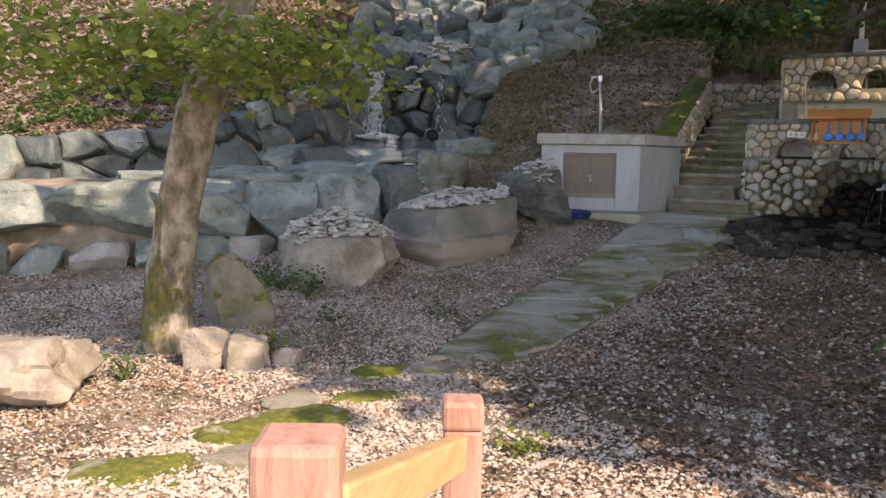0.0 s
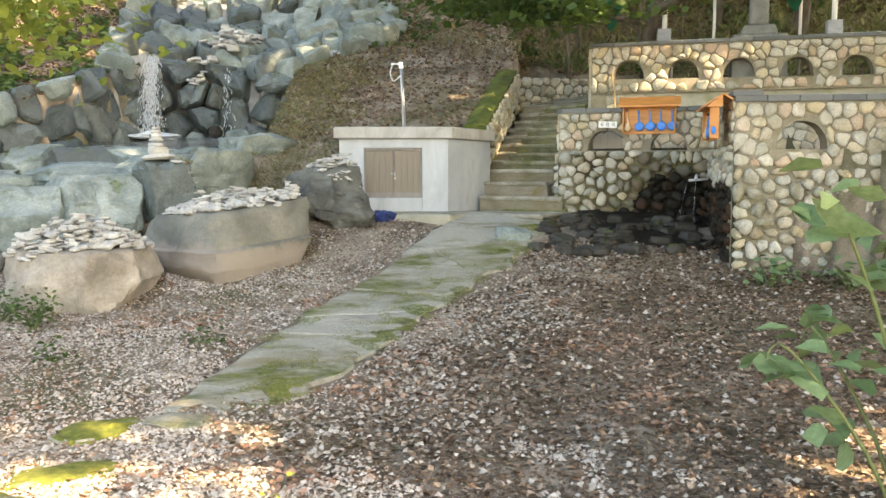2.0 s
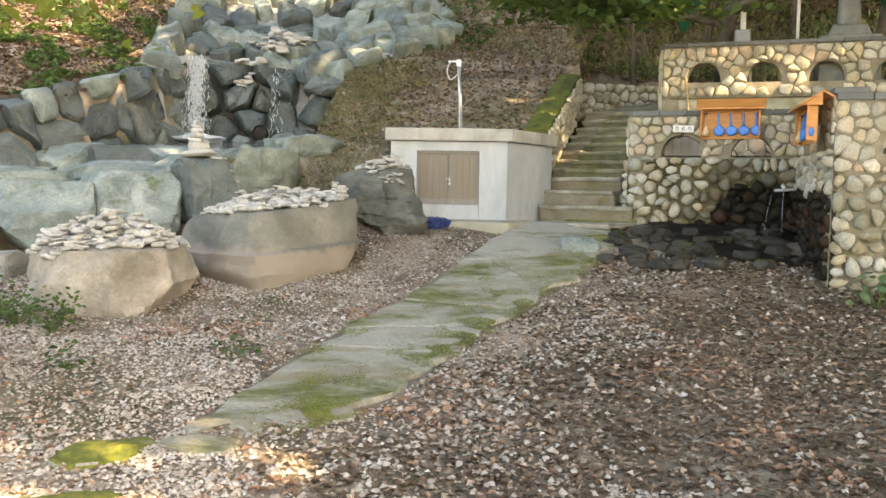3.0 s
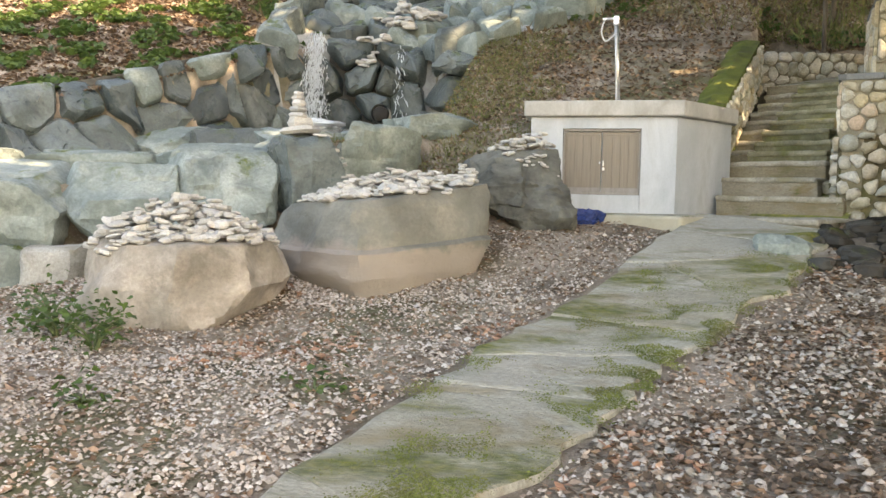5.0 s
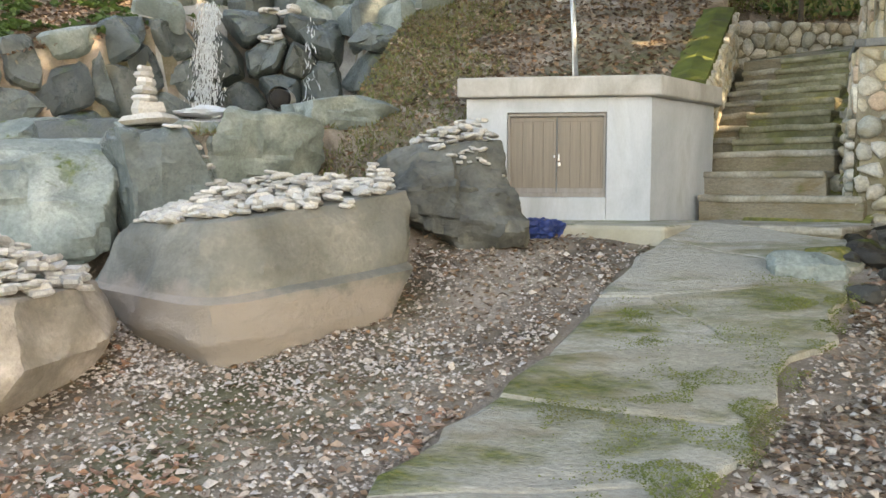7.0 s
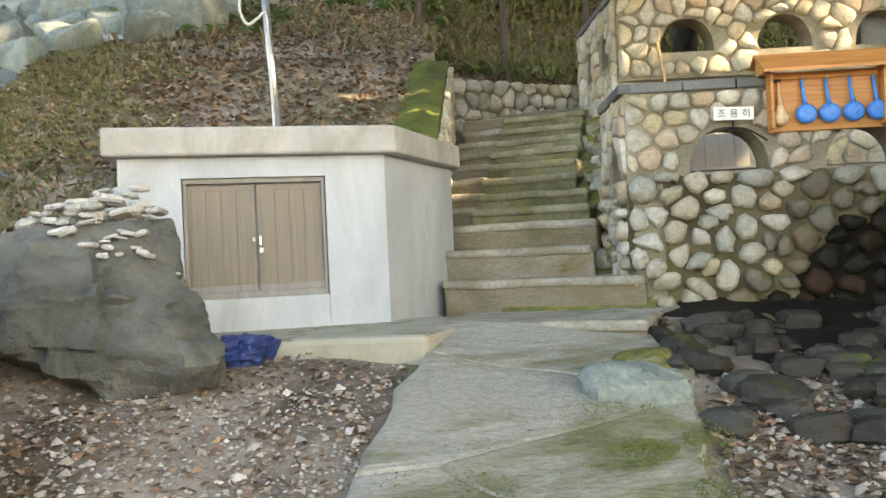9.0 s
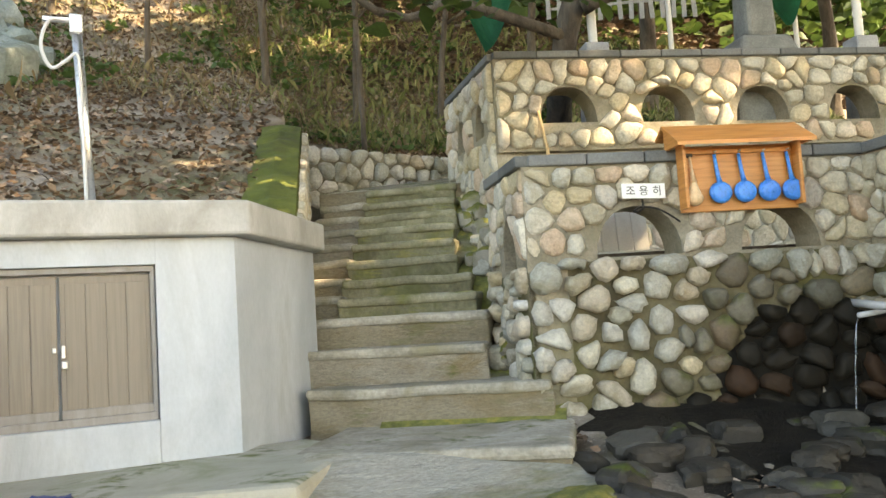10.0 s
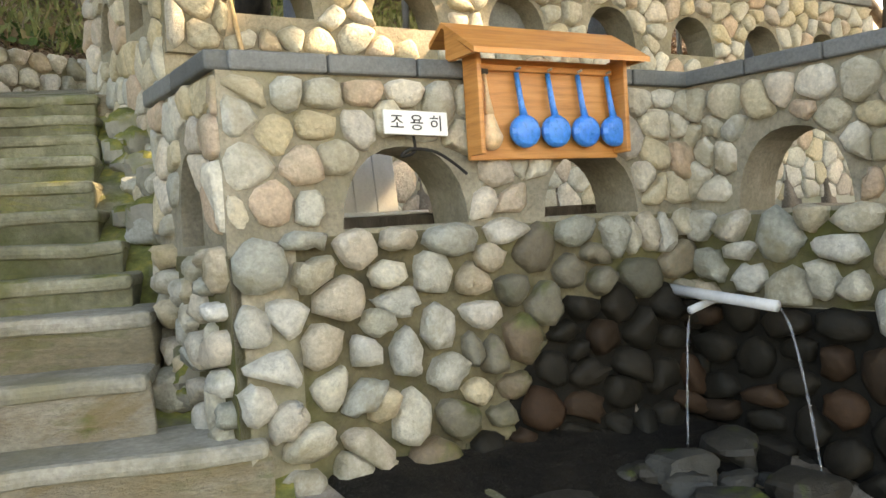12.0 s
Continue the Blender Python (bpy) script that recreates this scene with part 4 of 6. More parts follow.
tagged(part("moss", scatter_mesh("moss", tufts, (0.008, 0.02), M["mosspad"], rngm, "chip", 0.25), path_thing, "soft green moss"), kind="stuff")

low_path = thing("stepping_slabs", "sunken flat stones grown over with moss", "stone slabs", kind="structure")
for i, (x, y, w, d, yaw) in enumerate(((-2.85, -11.85, 0.75, 0.6, 20), (-2.35, -11.35, 0.6, 0.5, 50), (-2.75, -10.75, 0.7, 0.6, 10), (-2.25, -10.25, 0.7, 0.55, 40), (-2.5, -9.7, 0.55, 0.45, 70), (-1.95, -9.55, 0.6, 0.5, 20), (-2.05, -8.75, 0.55, 0.35, 30), (-1.55, -8.55, 0.4, 0.3, 0))):
    part("slab", rock_mesh("slab", (w * 1.3, d * 1.3, 0.22), M["mossslab"] if i not in (1, 4, 7) else M["path"], 600 + i, 3.0, 0.2, 9, 3), low_path, place=pose(x, y, float(land(x, y)) - 0.15, 0, 0, yaw))

# ---- concrete shed ----
def prism(name, outline, z0, z1, material, bevel=0.012):
    bm = bmesh.new()
    low = [bm.verts.new((x, y, z0)) for x, y in outline]
    high = [bm.verts.new((x, y, z1)) for x, y in outline]
    bm.faces.new(low[::-1])
    bm.faces.new(high)
    k = len(outline)
    for i in range(k):
        bm.faces.new((low[i], low[(i + 1) % k], high[(i + 1) % k], high[i]))
    bmesh.ops.bevel(bm, geom=bm.edges[:], offset=bevel, segments=2, profile=0.5, affect="EDGES")
    return bm_mesh(name, bm, material)


shed = thing("concrete_shed", "small whitewashed concrete shed with brown double doors", "shed")
# body with the door recess, lintel and threshold
part("body", prism("body", [(-1.46, 0.0), (-1.03, 0.0), (-1.03, 0.1), (0.0, 0.1), (0.0, 0.0), (0.45, 0.0), (1.25, 1.2), (-1.46, 1.3)], -0.2, 1.15, M["concrete"], 0.002), shed)
part("lintel", prism("lintel", [(-1.03, 0.0005), (0.0, 0.0005), (0.0, 0.098), (-1.03, 0.098)], 1.0, 1.149, M["concrete"], 0.001), shed)
part("threshold", prism("threshold", [(-1.028, -0.02), (-0.002, -0.02), (-0.002, 0.098), (-1.028, 0.098)], -0.2, 0.12, M["concrete"], 0.008), shed)
part("roof_slab", prism("roof_slab", [(-1.55, -0.1), (0.53, -0.1), (1.33, 1.14), (1.33, 1.4), (-1.55, 1.45)], 1.155, 1.36, M["slabtop"], 0.02), shed, "stained concrete roof slab")
for x0, x1, dz in ((-1.0, -0.52, 0), (-0.505, -0.03, 0)):
    leaf = part("door", block("door", (x1 - x0, 0.03, 0.78), M["door"], 0.004, ((x0 + x1) / 2, 0.07, 0.17)), shed, "brown ribbed door leaf")
    k = 4
    for i in range(k):
        part("board", block("board", ((x1 - x0 - 0.05) / k - 0.002, 0.006, 0.7), M["door"], 0.003,
                            (x0 + 0.025 + (i + 0.5) * (x1 - x0 - 0.05) / k, 0.053, 0.21)), leaf)
    part("rail", block("rail", (x1 - x0, 0.014, 0.05), M["doorframe"], 0.003, ((x0 + x1) / 2, 0.048, 0.165)), leaf)
part("door_frame", block("door_frame", (1.02, 0.06, 0.035), M["doorframe"], 0.004, (-0.515, 0.06, 0.962)), shed)
part("door_frame", block("door_frame", (1.02, 0.07, 0.045), M["doorframe"], 0.004, (-0.515, 0.06, 0.12)), shed)
for x in (-1.012, -0.018):
    part("door_frame", block("door_frame", (0.026, 0.06, 0.8), M["doorframe"], 0.004, (x, 0.06, 0.163)), shed)
part("latch", block("latch", (0.02, 0.015, 0.07), M["steel"], 0.004, (-0.49, 0.035, 0.5)), shed, "small steel latch")
part("padlock", block("padlock", (0.035, 0.02, 0.045), M["steel"], 0.008, (-0.485, 0.03, 0.44)), shed, "small padlock")
part("latch", block("latch", (0.02, 0.015, 0.03), M["steel"], 0.004, (-0.535, 0.035, 0.53)), shed)
thing("concrete_apron", "mossy concrete footing in front of the shed", "concrete footing", kind="structure",
      me=prism("concrete_apron", [(-0.95, -0.75), (0.48, -1.2), (1.1, -0.2), (0.9, 0.3), (-0.95, 0.05)], -0.6, -0.12, M["apron"], 0.04))

# conduit pole on the shed roof
pole = thing("conduit_pole", "thin steel pole with looped cable standing on the shed roof", "pole", Matrix.Translation((-0.32, 0.25, 1.36)))
part("post", tube("post", [(0, 0, -0.1), (-0.03, -0.02, 0.5), (-0.06, -0.04, 1.08)], 0.03, M["steel"], 12), pole)
part("cap", block("cap", (0.075, 0.075, 0.12), M["steel"], 0.01, (-0.06, -0.04, 1.03)), pole)
part("bracket", block("bracket", (0.18, 0.03, 0.03), M["steel"], 0.006, (-0.15, -0.04, 1.1)), pole)
loop = smooth_line([(-0.08, -0.06, 1.1), (-0.2, -0.07, 1.1), (-0.25, -0.06, 0.95), (-0.2, -0.06, 0.82), (-0.12, -0.07, 0.86), (-0.06, -0.07, 0.9), (-0.045, -0.06, 0.7), (-0.03, -0.05, 0.0)], 40)
part("cable", tube("cable", loop, 0.011, M["pipe"], 8), pole, "grey looped cable")


# ---- rock banks, falls and boulders ----
def rock_patch(owner, corners, size, mats, rng, depth=0.22, flat=0.8, drape=False, shrink=0.03, seam=None, lift=0.0):
    """Rocks set over a four-cornered sheet (corners in order round it), each standing out along the sheet's face."""
    c00, c10, c11, c01 = [Vector(c) for c in corners]

    def spot(u, v):
        p = (c00 * (1 - u) + c10 * u) * (1 - v) + (c01 * (1 - u) + c11 * u) * v
        if drape:
            p.z = float(land(p.x, p.y)) + lift
        return p

    w, h = ((c10 - c00).length + (c11 - c01).length) / 2, ((c01 - c00).length + (c11 - c10).length) / 2
    if seam:
        k = 14
        vs = [spot(i / k, j / k) for j in range(k + 1) for i in range(k + 1)]
        fs = [(j * (k + 1) + i, j * (k + 1) + i + 1, (j + 1) * (k + 1) + i + 1, (j + 1) * (k + 1) + i) for j in range(k) for i in range(k)]
        part("backing", mesh_from("backing", vs, fs, seam, True), owner)
    for poly in cells(w, h, size, rng, flat, 0.46):
        poly = rounded(poly, shrink * rng.uniform(0.5, 1.6), 1, 0.13)
        c = poly.mean(0)
        u, v = c[0] / w, c[1] / h
        e = 0.01
        du, dv = spot(u + e, v) - spot(u - e, v), spot(u, v + e) - spot(u, v - e)
        x = du.normalized()
        y = -x.cross(dv).normalized()
        z = x.cross(y)
        m = Matrix((x, y, z)).transposed().to_4x4()
        m.translation = spot(u, v) + y * 0.03
        tip = pose(0, 0, 0, rng.uniform(-14, 14), 0, rng.uniform(-14, 14))
        part("rock", rock_slab("rock", poly - c, depth * rng.uniform(0.6, 1.4), mats[rng.randint(len(mats))], rng), owner, place=m @ tip)


def rock_slab(name, poly, depth, material, rng):
    """A broken rock face over a polygon: sides, a chipped edge and an uneven front."""
    size = np.abs(poly).max()
    lean = rng.uniform(-0.5, 0.5, 2) * depth
    ridge = rng.uniform(0, math.pi)
    cut = np.array([math.cos(ridge), math.sin(ridge)])

    def out(x, z, k):
        q = np.array([x, z]) / size
        return -depth * k - q @ lean - depth * 0.35 * abs(q @ cut) + rng.uniform(-0.06, 0.06) * depth

    fine = []
    for a_, b_ in zip(poly, np.roll(poly, -1, 0)):
        fine += [a_, a_ * 0.5 + b_ * 0.5]
    fine = np.array(fine)
    n = len(fine)
    off = Vector(rng.uniform(-30, 30, 3))
    verts = []
    for k_, depth_k in ((1.03, -0.25), (1.0, 0.35), (0.95, 0.72), (0.8, 0.98), (0.5, 1.1), (0.2, 1.12)):
        for x, z in fine * k_:
            y = 0.25 * depth if depth_k < 0 else out(x, z, depth_k)
            p = Vector((x, y, z))
            verts.append(p + noise.noise_vector(p * 3.2 + off) * 0.05 * size / 0.4 * (0 if depth_k < 0 else 1) + noise.noise_vector(p * 9 + off) * 0.016)
    faces = [(r * n + i, r * n + (i + 1) % n, (r + 1) * n + (i + 1) % n, (r + 1) * n + i) for r in range(5) for i in range(n)]
    faces.append(tuple(range(5 * n, 6 * n)))
    me = mesh_from(name, verts, faces, material, True)
    me.set_sharp_from_angle(angle=radians(32))
    return me


rngr = np.random.RandomState(21)
falls_wall = thing("wall_falls", "dark wet rock wall that the waterfall runs over", "rock wall", kind="structure")
line = list(zip(FALL_X[1:], FALL_Y[1:], FALL_T[1:]))
for (xa, ya, ta), (xb, yb, tb) in zip(line, line[1:]):
    back = Vector((-(yb - ya), xb - xa, 0)).normalized() * 0.35
    if back.y < 0:
        back = -back
    za, zb = float(land(xa, ya - 0.3)) - 0.25, float(land(xb, yb - 0.3)) - 0.25
    rock_patch(falls_wall, [(xa, ya, za), (xb, yb, zb), (xb + back.x, yb + back.y, tb + 0.05), (xa + back.x, ya + back.y, ta + 0.05)],
               0.78, [M["wetrock"]] * 5 + [M["bluerock"]], rngr, 0.26, 0.85, seam=M["darkseam"])
upper_rocks = thing("wall_cascade", "rough blue-grey rocks laid over the slope above the waterfall", "rock slope", kind="structure")
rock_patch(upper_rocks, [(-7.2, 3.4, 0), (-3.3, 5.0, 0), (-2.6, 9.6, 0), (-8.2, 9.6, 0)], 0.8, [M["bluerock"], M["wetrock"]], rngr, 0.3, 0.9, True, seam=M["seam"], lift=0.1)
rock_patch(upper_rocks, [(-3.5, 4.0, 0), (-0.9, 6.3, 0), (-1.2, 9.3, 0), (-3.4, 8.6, 0)], 0.75, [M["bluerock"]], rngr, 0.28, 0.9, True, shrink=0.05, seam=M["seam"], lift=0.08)

# waterfall
fall = thing("waterfall", "thin white waterfall dropping over dark rocks", "waterfall")
rf_ = np.random.RandomState(3)
fv, ffc = [], []


def droplets(count, x, y, z0, z1, width, reach):
    """Short tapered streaks of falling water."""
    for _ in range(count):
        f_ = rf_.uniform(0, 1) ** 0.9
        z = z0 + (z1 - z0) * f_
        px, py = x + rf_.normal(0, width) * (0.6 + 0.7 * f_), y - reach * f_ ** 0.5 + rf_.uniform(-0.06, 0.06)
        ln, r = rf_.uniform(0.03, 0.14), rf_.uniform(0.004, 0.014)
        sway = rf_.uniform(-0.02, 0.02)
        base = len(fv)
        for k, (dz, rr) in enumerate(((ln / 2, 0.15), (ln * 0.2, 0.8), (-ln * 0.25, 1.0), (-ln / 2, 0.1))):
            fv.extend([(px + sway * k - r * rr, py, z + dz), (px + sway * k + r * rr * 0.5, py - r * rr, z + dz), (px + sway * k + r * rr * 0.5, py + r * rr, z + dz)])
        for i in range(3):
            for k in range(3):
                a0 = base + i * 3
                ffc.append((a0 + k, a0 + (k + 1) % 3, a0 + 3 + (k + 1) % 3, a0 + 3 + k))


droplets(1000, -6.2, 4.25, 3.2, 1.4, 0.12, 0.4)
tagged(part("falling_water", mesh_from("falling_water", fv, ffc, M["foam"], True), fall), kind="stuff")
part("splash", rock_mesh("splash", (1.0, 0.7, 0.2), M["foam"], 77, 2.0, 0.35, 10, 0), fall, "white foam at the foot", Matrix.Translation((-6.0, 3.7, 1.28)))
fv, ffc = [], []
droplets(60, -4.55, 4.45, 2.95, 1.5, 0.06, 0.3)
tagged(part("side_trickle", mesh_from("side_trickle", fv, ffc, M["foam"], True), fall), kind="stuff")
pool_pts = [(-7.4, 1.3), (-6.2, 0.8), (-5.2, 0.8), (-4.2, 1.3), (-4.2, 3.8), (-5.3, 4.4), (-6.6, 4.1)]
thing("water", "shallow pool below the waterfall", "water", kind="structure",
      me=mesh_from("water", [(x, y, max(float(land(x, y)) for x, y in pool_pts[2:6]) * 0.0 + 0.66 + 0.115 * (y + 1.9)) for x, y in pool_pts], [tuple(range(len(pool_pts)))], M["water"]))
drain = thing("drain_pipe", "pale concrete pipe mouth among the rocks", "pipe", Matrix.Translation((-4.2, 1.75, 1.35)))
ring = smooth_line([(0.14, -0.3, 0), (0.05, 0.1, 0.02), (-0.1, 0.6, 0.05)], 6)
part("pipe", tube("pipe", ring, 0.15, M["chip"], 18, cap=False), drain)
# closed near-black plug: the shade inside the pipe put into colour
part("bore", tube("bore", [(0.135, -0.285, 0), (0.05, 0.1, 0.02), (-0.1, 0.6, 0.05)], 0.12, M["hole"], 18), drain)

# big blocks of the pool bank
bank = [(-3.5, -0.75, 0.12, 1.15, 1.5, 0.84, 28, 0), (-3.88, -2.0, -0.16, 0.98, 1.2, 0.9, 34, 1), (-4.78, -2.4, -0.42, 1.2, 1.5, 0.96, 26, 0), (-5.8, -2.8, -0.48, 1.3, 1.6, 0.86, 26, 0),
        (-6.95, -3.35, -0.45, 1.75, 1.6, 0.84, 26, 0), (-8.35, -4.05, -0.45, 1.7, 1.5, 0.82, 28, 0), (-9.8, -4.75, -0.5, 1.8, 1.5, 0.85, 27, 0), (-11.4, -5.4, -0.5, 1.9, 1.5, 0.9, 22, 0),
        (-4.2, -1.0, 0.3, 1.3, 1.2, 0.55, 70, 0), (-3.0, 1.0, 0.75, 1.4, 1.3, 0.55, 40, 0), (-5.1, -1.6, 0.1, 1.4, 1.2, 0.55, 15, 0), (-6.6, -2.1, 0.0, 1.6, 1.2, 0.5, 20, 0),
        (-7.3, 0.9, 0.35, 1.3, 1.1, 0.72, 30, 0), (-6.2, 0.6, 0.3, 1.3, 1.0, 0.74, 12, 1), (-5.1, 0.55, 0.35, 1.3, 1.0, 0.68, -8, 0), (-4.2, 1.0, 0.4, 1.2, 1.0, 0.66, 35, 0), (-5.9, -0.6, 0.2, 1.5, 1.3, 0.52, 25, 0), (-7.6, -0.9, 0.15, 1.7, 1.5, 0.5, 18, 0), (-8.2, -2.6, 0.0, 1.7, 1.5, 0.5, 28, 0)]
for i, (x, y, z, w, d, h, yaw, dark) in enumerate(bank):
    if 2 <= i < 8:
        w, z, h = w * 1.1, z - 0.16, h + 0.14
    thing("rock_block", "large squarish blue-grey rock of the pool bank", "rock", pose(x, y, z, 3 * math.sin(i * 2.0), 3 * math.cos(i * 1.3), yaw), group="rocks of the pool bank",
          me=rock_mesh("rock_block", (w, d, h), M["wetrock"] if dark else M["bluerock"], 100 + i, 8.0, 0.11, 20, 9, keep=0.8))
low = [(-4.45, -3.2, -0.95, 0.7, 0.55, 0.65, 15), (-5.1, -3.45, -1.0, 0.75, 0.6, 0.7, 30), (-5.85, -3.75, -1.05, 0.7, 0.55, 0.7, 22), (-6.55, -4.05, -1.1, 0.75, 0.6, 0.75, 28), (-7.3, -4.4, -1.1, 0.7, 0.6, 0.72, 30),
       (-8.0, -4.85, -1.15, 0.8, 0.6, 0.7, 28), (-8.8, -5.2, -1.2, 0.8, 0.6, 0.72, 22), (-9.7, -5.6, -1.2, 0.9, 0.7, 0.7, 25), (-3.75, -2.6, -0.8, 0.7, 0.6, 0.75, 40)]
for i, (x, y, z, w, d, h, yaw) in enumerate(low):
    w, h = w * 1.1, h * 0.75
    pale = i in (2, 5)
    thing("footing_rock", "smaller rock wedged under the bank", "rock", pose(x, y, z, 0, 0, yaw), group="footing rocks",
          me=rock_mesh("footing_rock", (w, d, h), M["seam"] if pale else M["bluerock"], 140 + i, 5.0, 0.12, 8, 7))

def hewn_rock(name, rings, material, seed, tilt=(0.0, 0.0), amp=0.035, square=5.0, sides=64, cuts=7):
    """A boulder lofted through squarish rings (z, u0, u1, v0, v1), top tilted by so much a metre, knocked flat by a few planes."""
    rng = np.random.RandomState(seed)
    off = Vector(rng.uniform(-40, 40, 3))
    zs = [r[0] for r in rings]
    levels = np.linspace(zs[0], zs[-1], 30)
    mid = Vector((0, 0, zs[-1] * 0.5))
    planes = []
    for _ in range(cuts):
        q = Vector(rng.normal(size=3) * np.array([1, 1, 0.45])).normalized()
        planes.append((q, rng.uniform(0.84, 0.97)))
    half = [(np.interp(levels, zs, [r[k] for r in rings])) for k in (1, 2, 3, 4)]
    big = Vector((max(half[1]), max(half[3]), zs[-1] * 0.5))
    verts, faces = [], []
    for j in range(len(levels) + 5):
        k = min(j, len(levels) - 1)
        shrink = (1.0, 0.93, 0.78, 0.5, 0.2, 0.03)[max(0, j - len(levels) + 1)]
        u0, u1, v0, v1 = (h[k] for h in half)
        for i in range(sides):
            w = 2 * math.pi * i / sides
            cx, cy = math.cos(w), math.sin(w)
            f_ = (abs(cx) ** square + abs(cy) ** square) ** (-1 / square) * shrink
            p = Vector(((u0 + u1) / 2 + (u1 - u0) / 2 * cx * f_, (v0 + v1) / 2 + (v1 - v0) / 2 * cy * f_, levels[k] + (0.045 * (1 - shrink))))
            n_ = Vector(((p.x - mid.x) / big.x, (p.y - mid.y) / big.y, (p.z - mid.z) / big.z))
            for q, d in planes:
                over_ = n_.dot(q) - d
                if over_ > 0:
                    n_ -= q * over_ * 0.9
            p = Vector((n_.x * big.x + mid.x, n_.y * big.y + mid.y, n_.z * big.z + mid.z))
            out = Vector((cx, cy, 0.35))
            p += out * (amp * (noise.noise(p * 1.6 + off) + 0.6 * noise.noise(p * 3.7 + off) + 0.3 * noise.noise(p * 10 + off)))
            p.z += (tilt[0] * p.x + tilt[1] * p.y) * max(0.0, p.z / zs[-1])
            verts.append(p)
    for j in range(len(levels) + 4):
        for i in range(sides):
            faces.append((j * sides + i, j * sides + (i + 1) % sides, (j + 1) * sides + (i + 1) % sides, (j + 1) * sides + i))
    me = mesh_from(name, verts, faces, material, True)
    me.set_sharp_from_angle(angle=radians(26))
    return me


b1 = thing("boulder", "wide tan boulder with a pile of pale stones on it", "boulder", pose(-4.1, -4.35, -1.2, 0, 0, 16),
           me=hewn_rock("boulder", [(0.0, -0.68, 0.62, -0.78, 0.7), (0.2, -0.88, 0.74, -0.95, 0.85), (0.5, -0.95, 0.98, -0.97, 0.9), (0.78, -0.9, 0.98, -0.86, 0.85), (0.84, -0.82, 0.9, -0.74, 0.75)], M["tanrock"], 301, (0.02, 0.06), 0.085, 4.5, cuts=16))
b2 = thing("boulder", "long grey boulder with a cracked pinkish lower side", "boulder", pose(-2.45, -2.85, -1.0, 0, 0, 52),
           me=hewn_rock("boulder", [(0.0, -0.88, 0.42, -0.6, 0.5), (0.3, -1.02, 0.58, -0.72, 0.95), (0.57, -1.06, 0.78, -0.74, 1.3), (0.6, -1.0, 0.76, -0.63, 1.26), (0.64, -1.0, 0.78, -0.64, 1.27), (1.0, -0.9, 0.92, -0.56, 1.15), (1.08, -0.84, 0.9, -0.5, 1.08)], M["twotone"], 307, (0.13, -0.03), 0.075, 6.5, cuts=0))
b3 = thing("boulder", "dark pitted boulder beside the shed", "boulder", pose(-1.42, -1.12, -0.56, 0, 0, 15),
           me=rock_mesh("boulder", (1.6, 1.45, 1.24), M["darkrock"], 312, 4.5, 0.2, 26, 9, taper=0.12, under=0.25))
thing("boulder", "sunlit pale boulder lying among the leaves", "boulder", pose(-5.15, -10.2, -1.68, 0, 0, 20),
      me=rock_mesh("boulder", (2.0, 1.6, 0.84), M["tanrock"], 320, 3.6, 0.14, 20, 8, under=0.2))
thing("boulder", "mossy upright rock beside the tree", "boulder", pose(-4.4, -7.2, -1.42, 0, 0, 30),
      me=rock_mesh("boulder", (0.95, 0.75, 0.98), M["mossrock"], 331, 4.0, 0.14, 16, 8, taper=0.2))
for i, (x, y, w, h) in enumerate(((-3.88, -8.95, 0.5, 0.5), (-3.42, -8.88, 0.48, 0.46), (-3.1, -8.6, 0.3, 0.28))):
    thing("field_stone", "tan stone at the foot of the tree", "stone", pose(x, y, -1.48, 0, 0, 40 * i), group="stones by the tree",
          me=rock_mesh("field_stone", (w, w * 0.85, h), M["tanrock"], 340 + i, 3.6, 0.16, 9, 7))


# ---- piles of pale flat stones ----
def chip_mesh(seed):
    rng = np.random.RandomState(seed)
    n = 7
    a = np.sort(np.arange(n) + rng.uniform(-0.4, 0.4, n)) * 2 * np.pi / n
    r = rng.uniform(0.7, 1.05, n)
    x, y = np.cos(a) * r, np.sin(a) * r * rng.uniform(0.6, 0.85)
    t = rng.uniform(0.15, 0.3)
    verts = [(p * 0.8, q * 0.8, -t) for p, q in zip(x, y)] + [(p, q, -0.2 * t) for p, q in zip(x, y)] + [(p * 0.82, q * 0.82, t * rng.uniform(0.6, 1)) for p, q in zip(x, y)]
    faces = [tuple(range(n))[::-1]] + [(k * n + i, k * n + (i + 1) % n, (k + 1) * n + (i + 1) % n, (k + 1) * n + i) for k in range(2) for i in range(n)] + [tuple(range(2 * n, 3 * n))]
    return mesh_from("stone", verts, faces, M["chip"])


CHIPS = [chip_mesh(900 + i) for i in range(10)]
GRAPH = None


def surface_z(x, y, ground=True):
    """Height of the top of what stands at x, y."""
    hit, p, *_ = scene.ray_cast(GRAPH, Vector((x, y, 9)), Vector((0, 0, -1)))
    return p.z if hit else 0.0


def lay(owner, x, y, z, s, rng, flat=10):
    part("stone", CHIPS[rng.randint(len(CHIPS))], owner, place=pose(x, y, z, rng.uniform(-flat, flat), rng.uniform(-flat, flat), rng.uniform(0, 360)) @ Matrix.Diagonal((s, s, s * rng.uniform(0.8, 1.25), 1)))


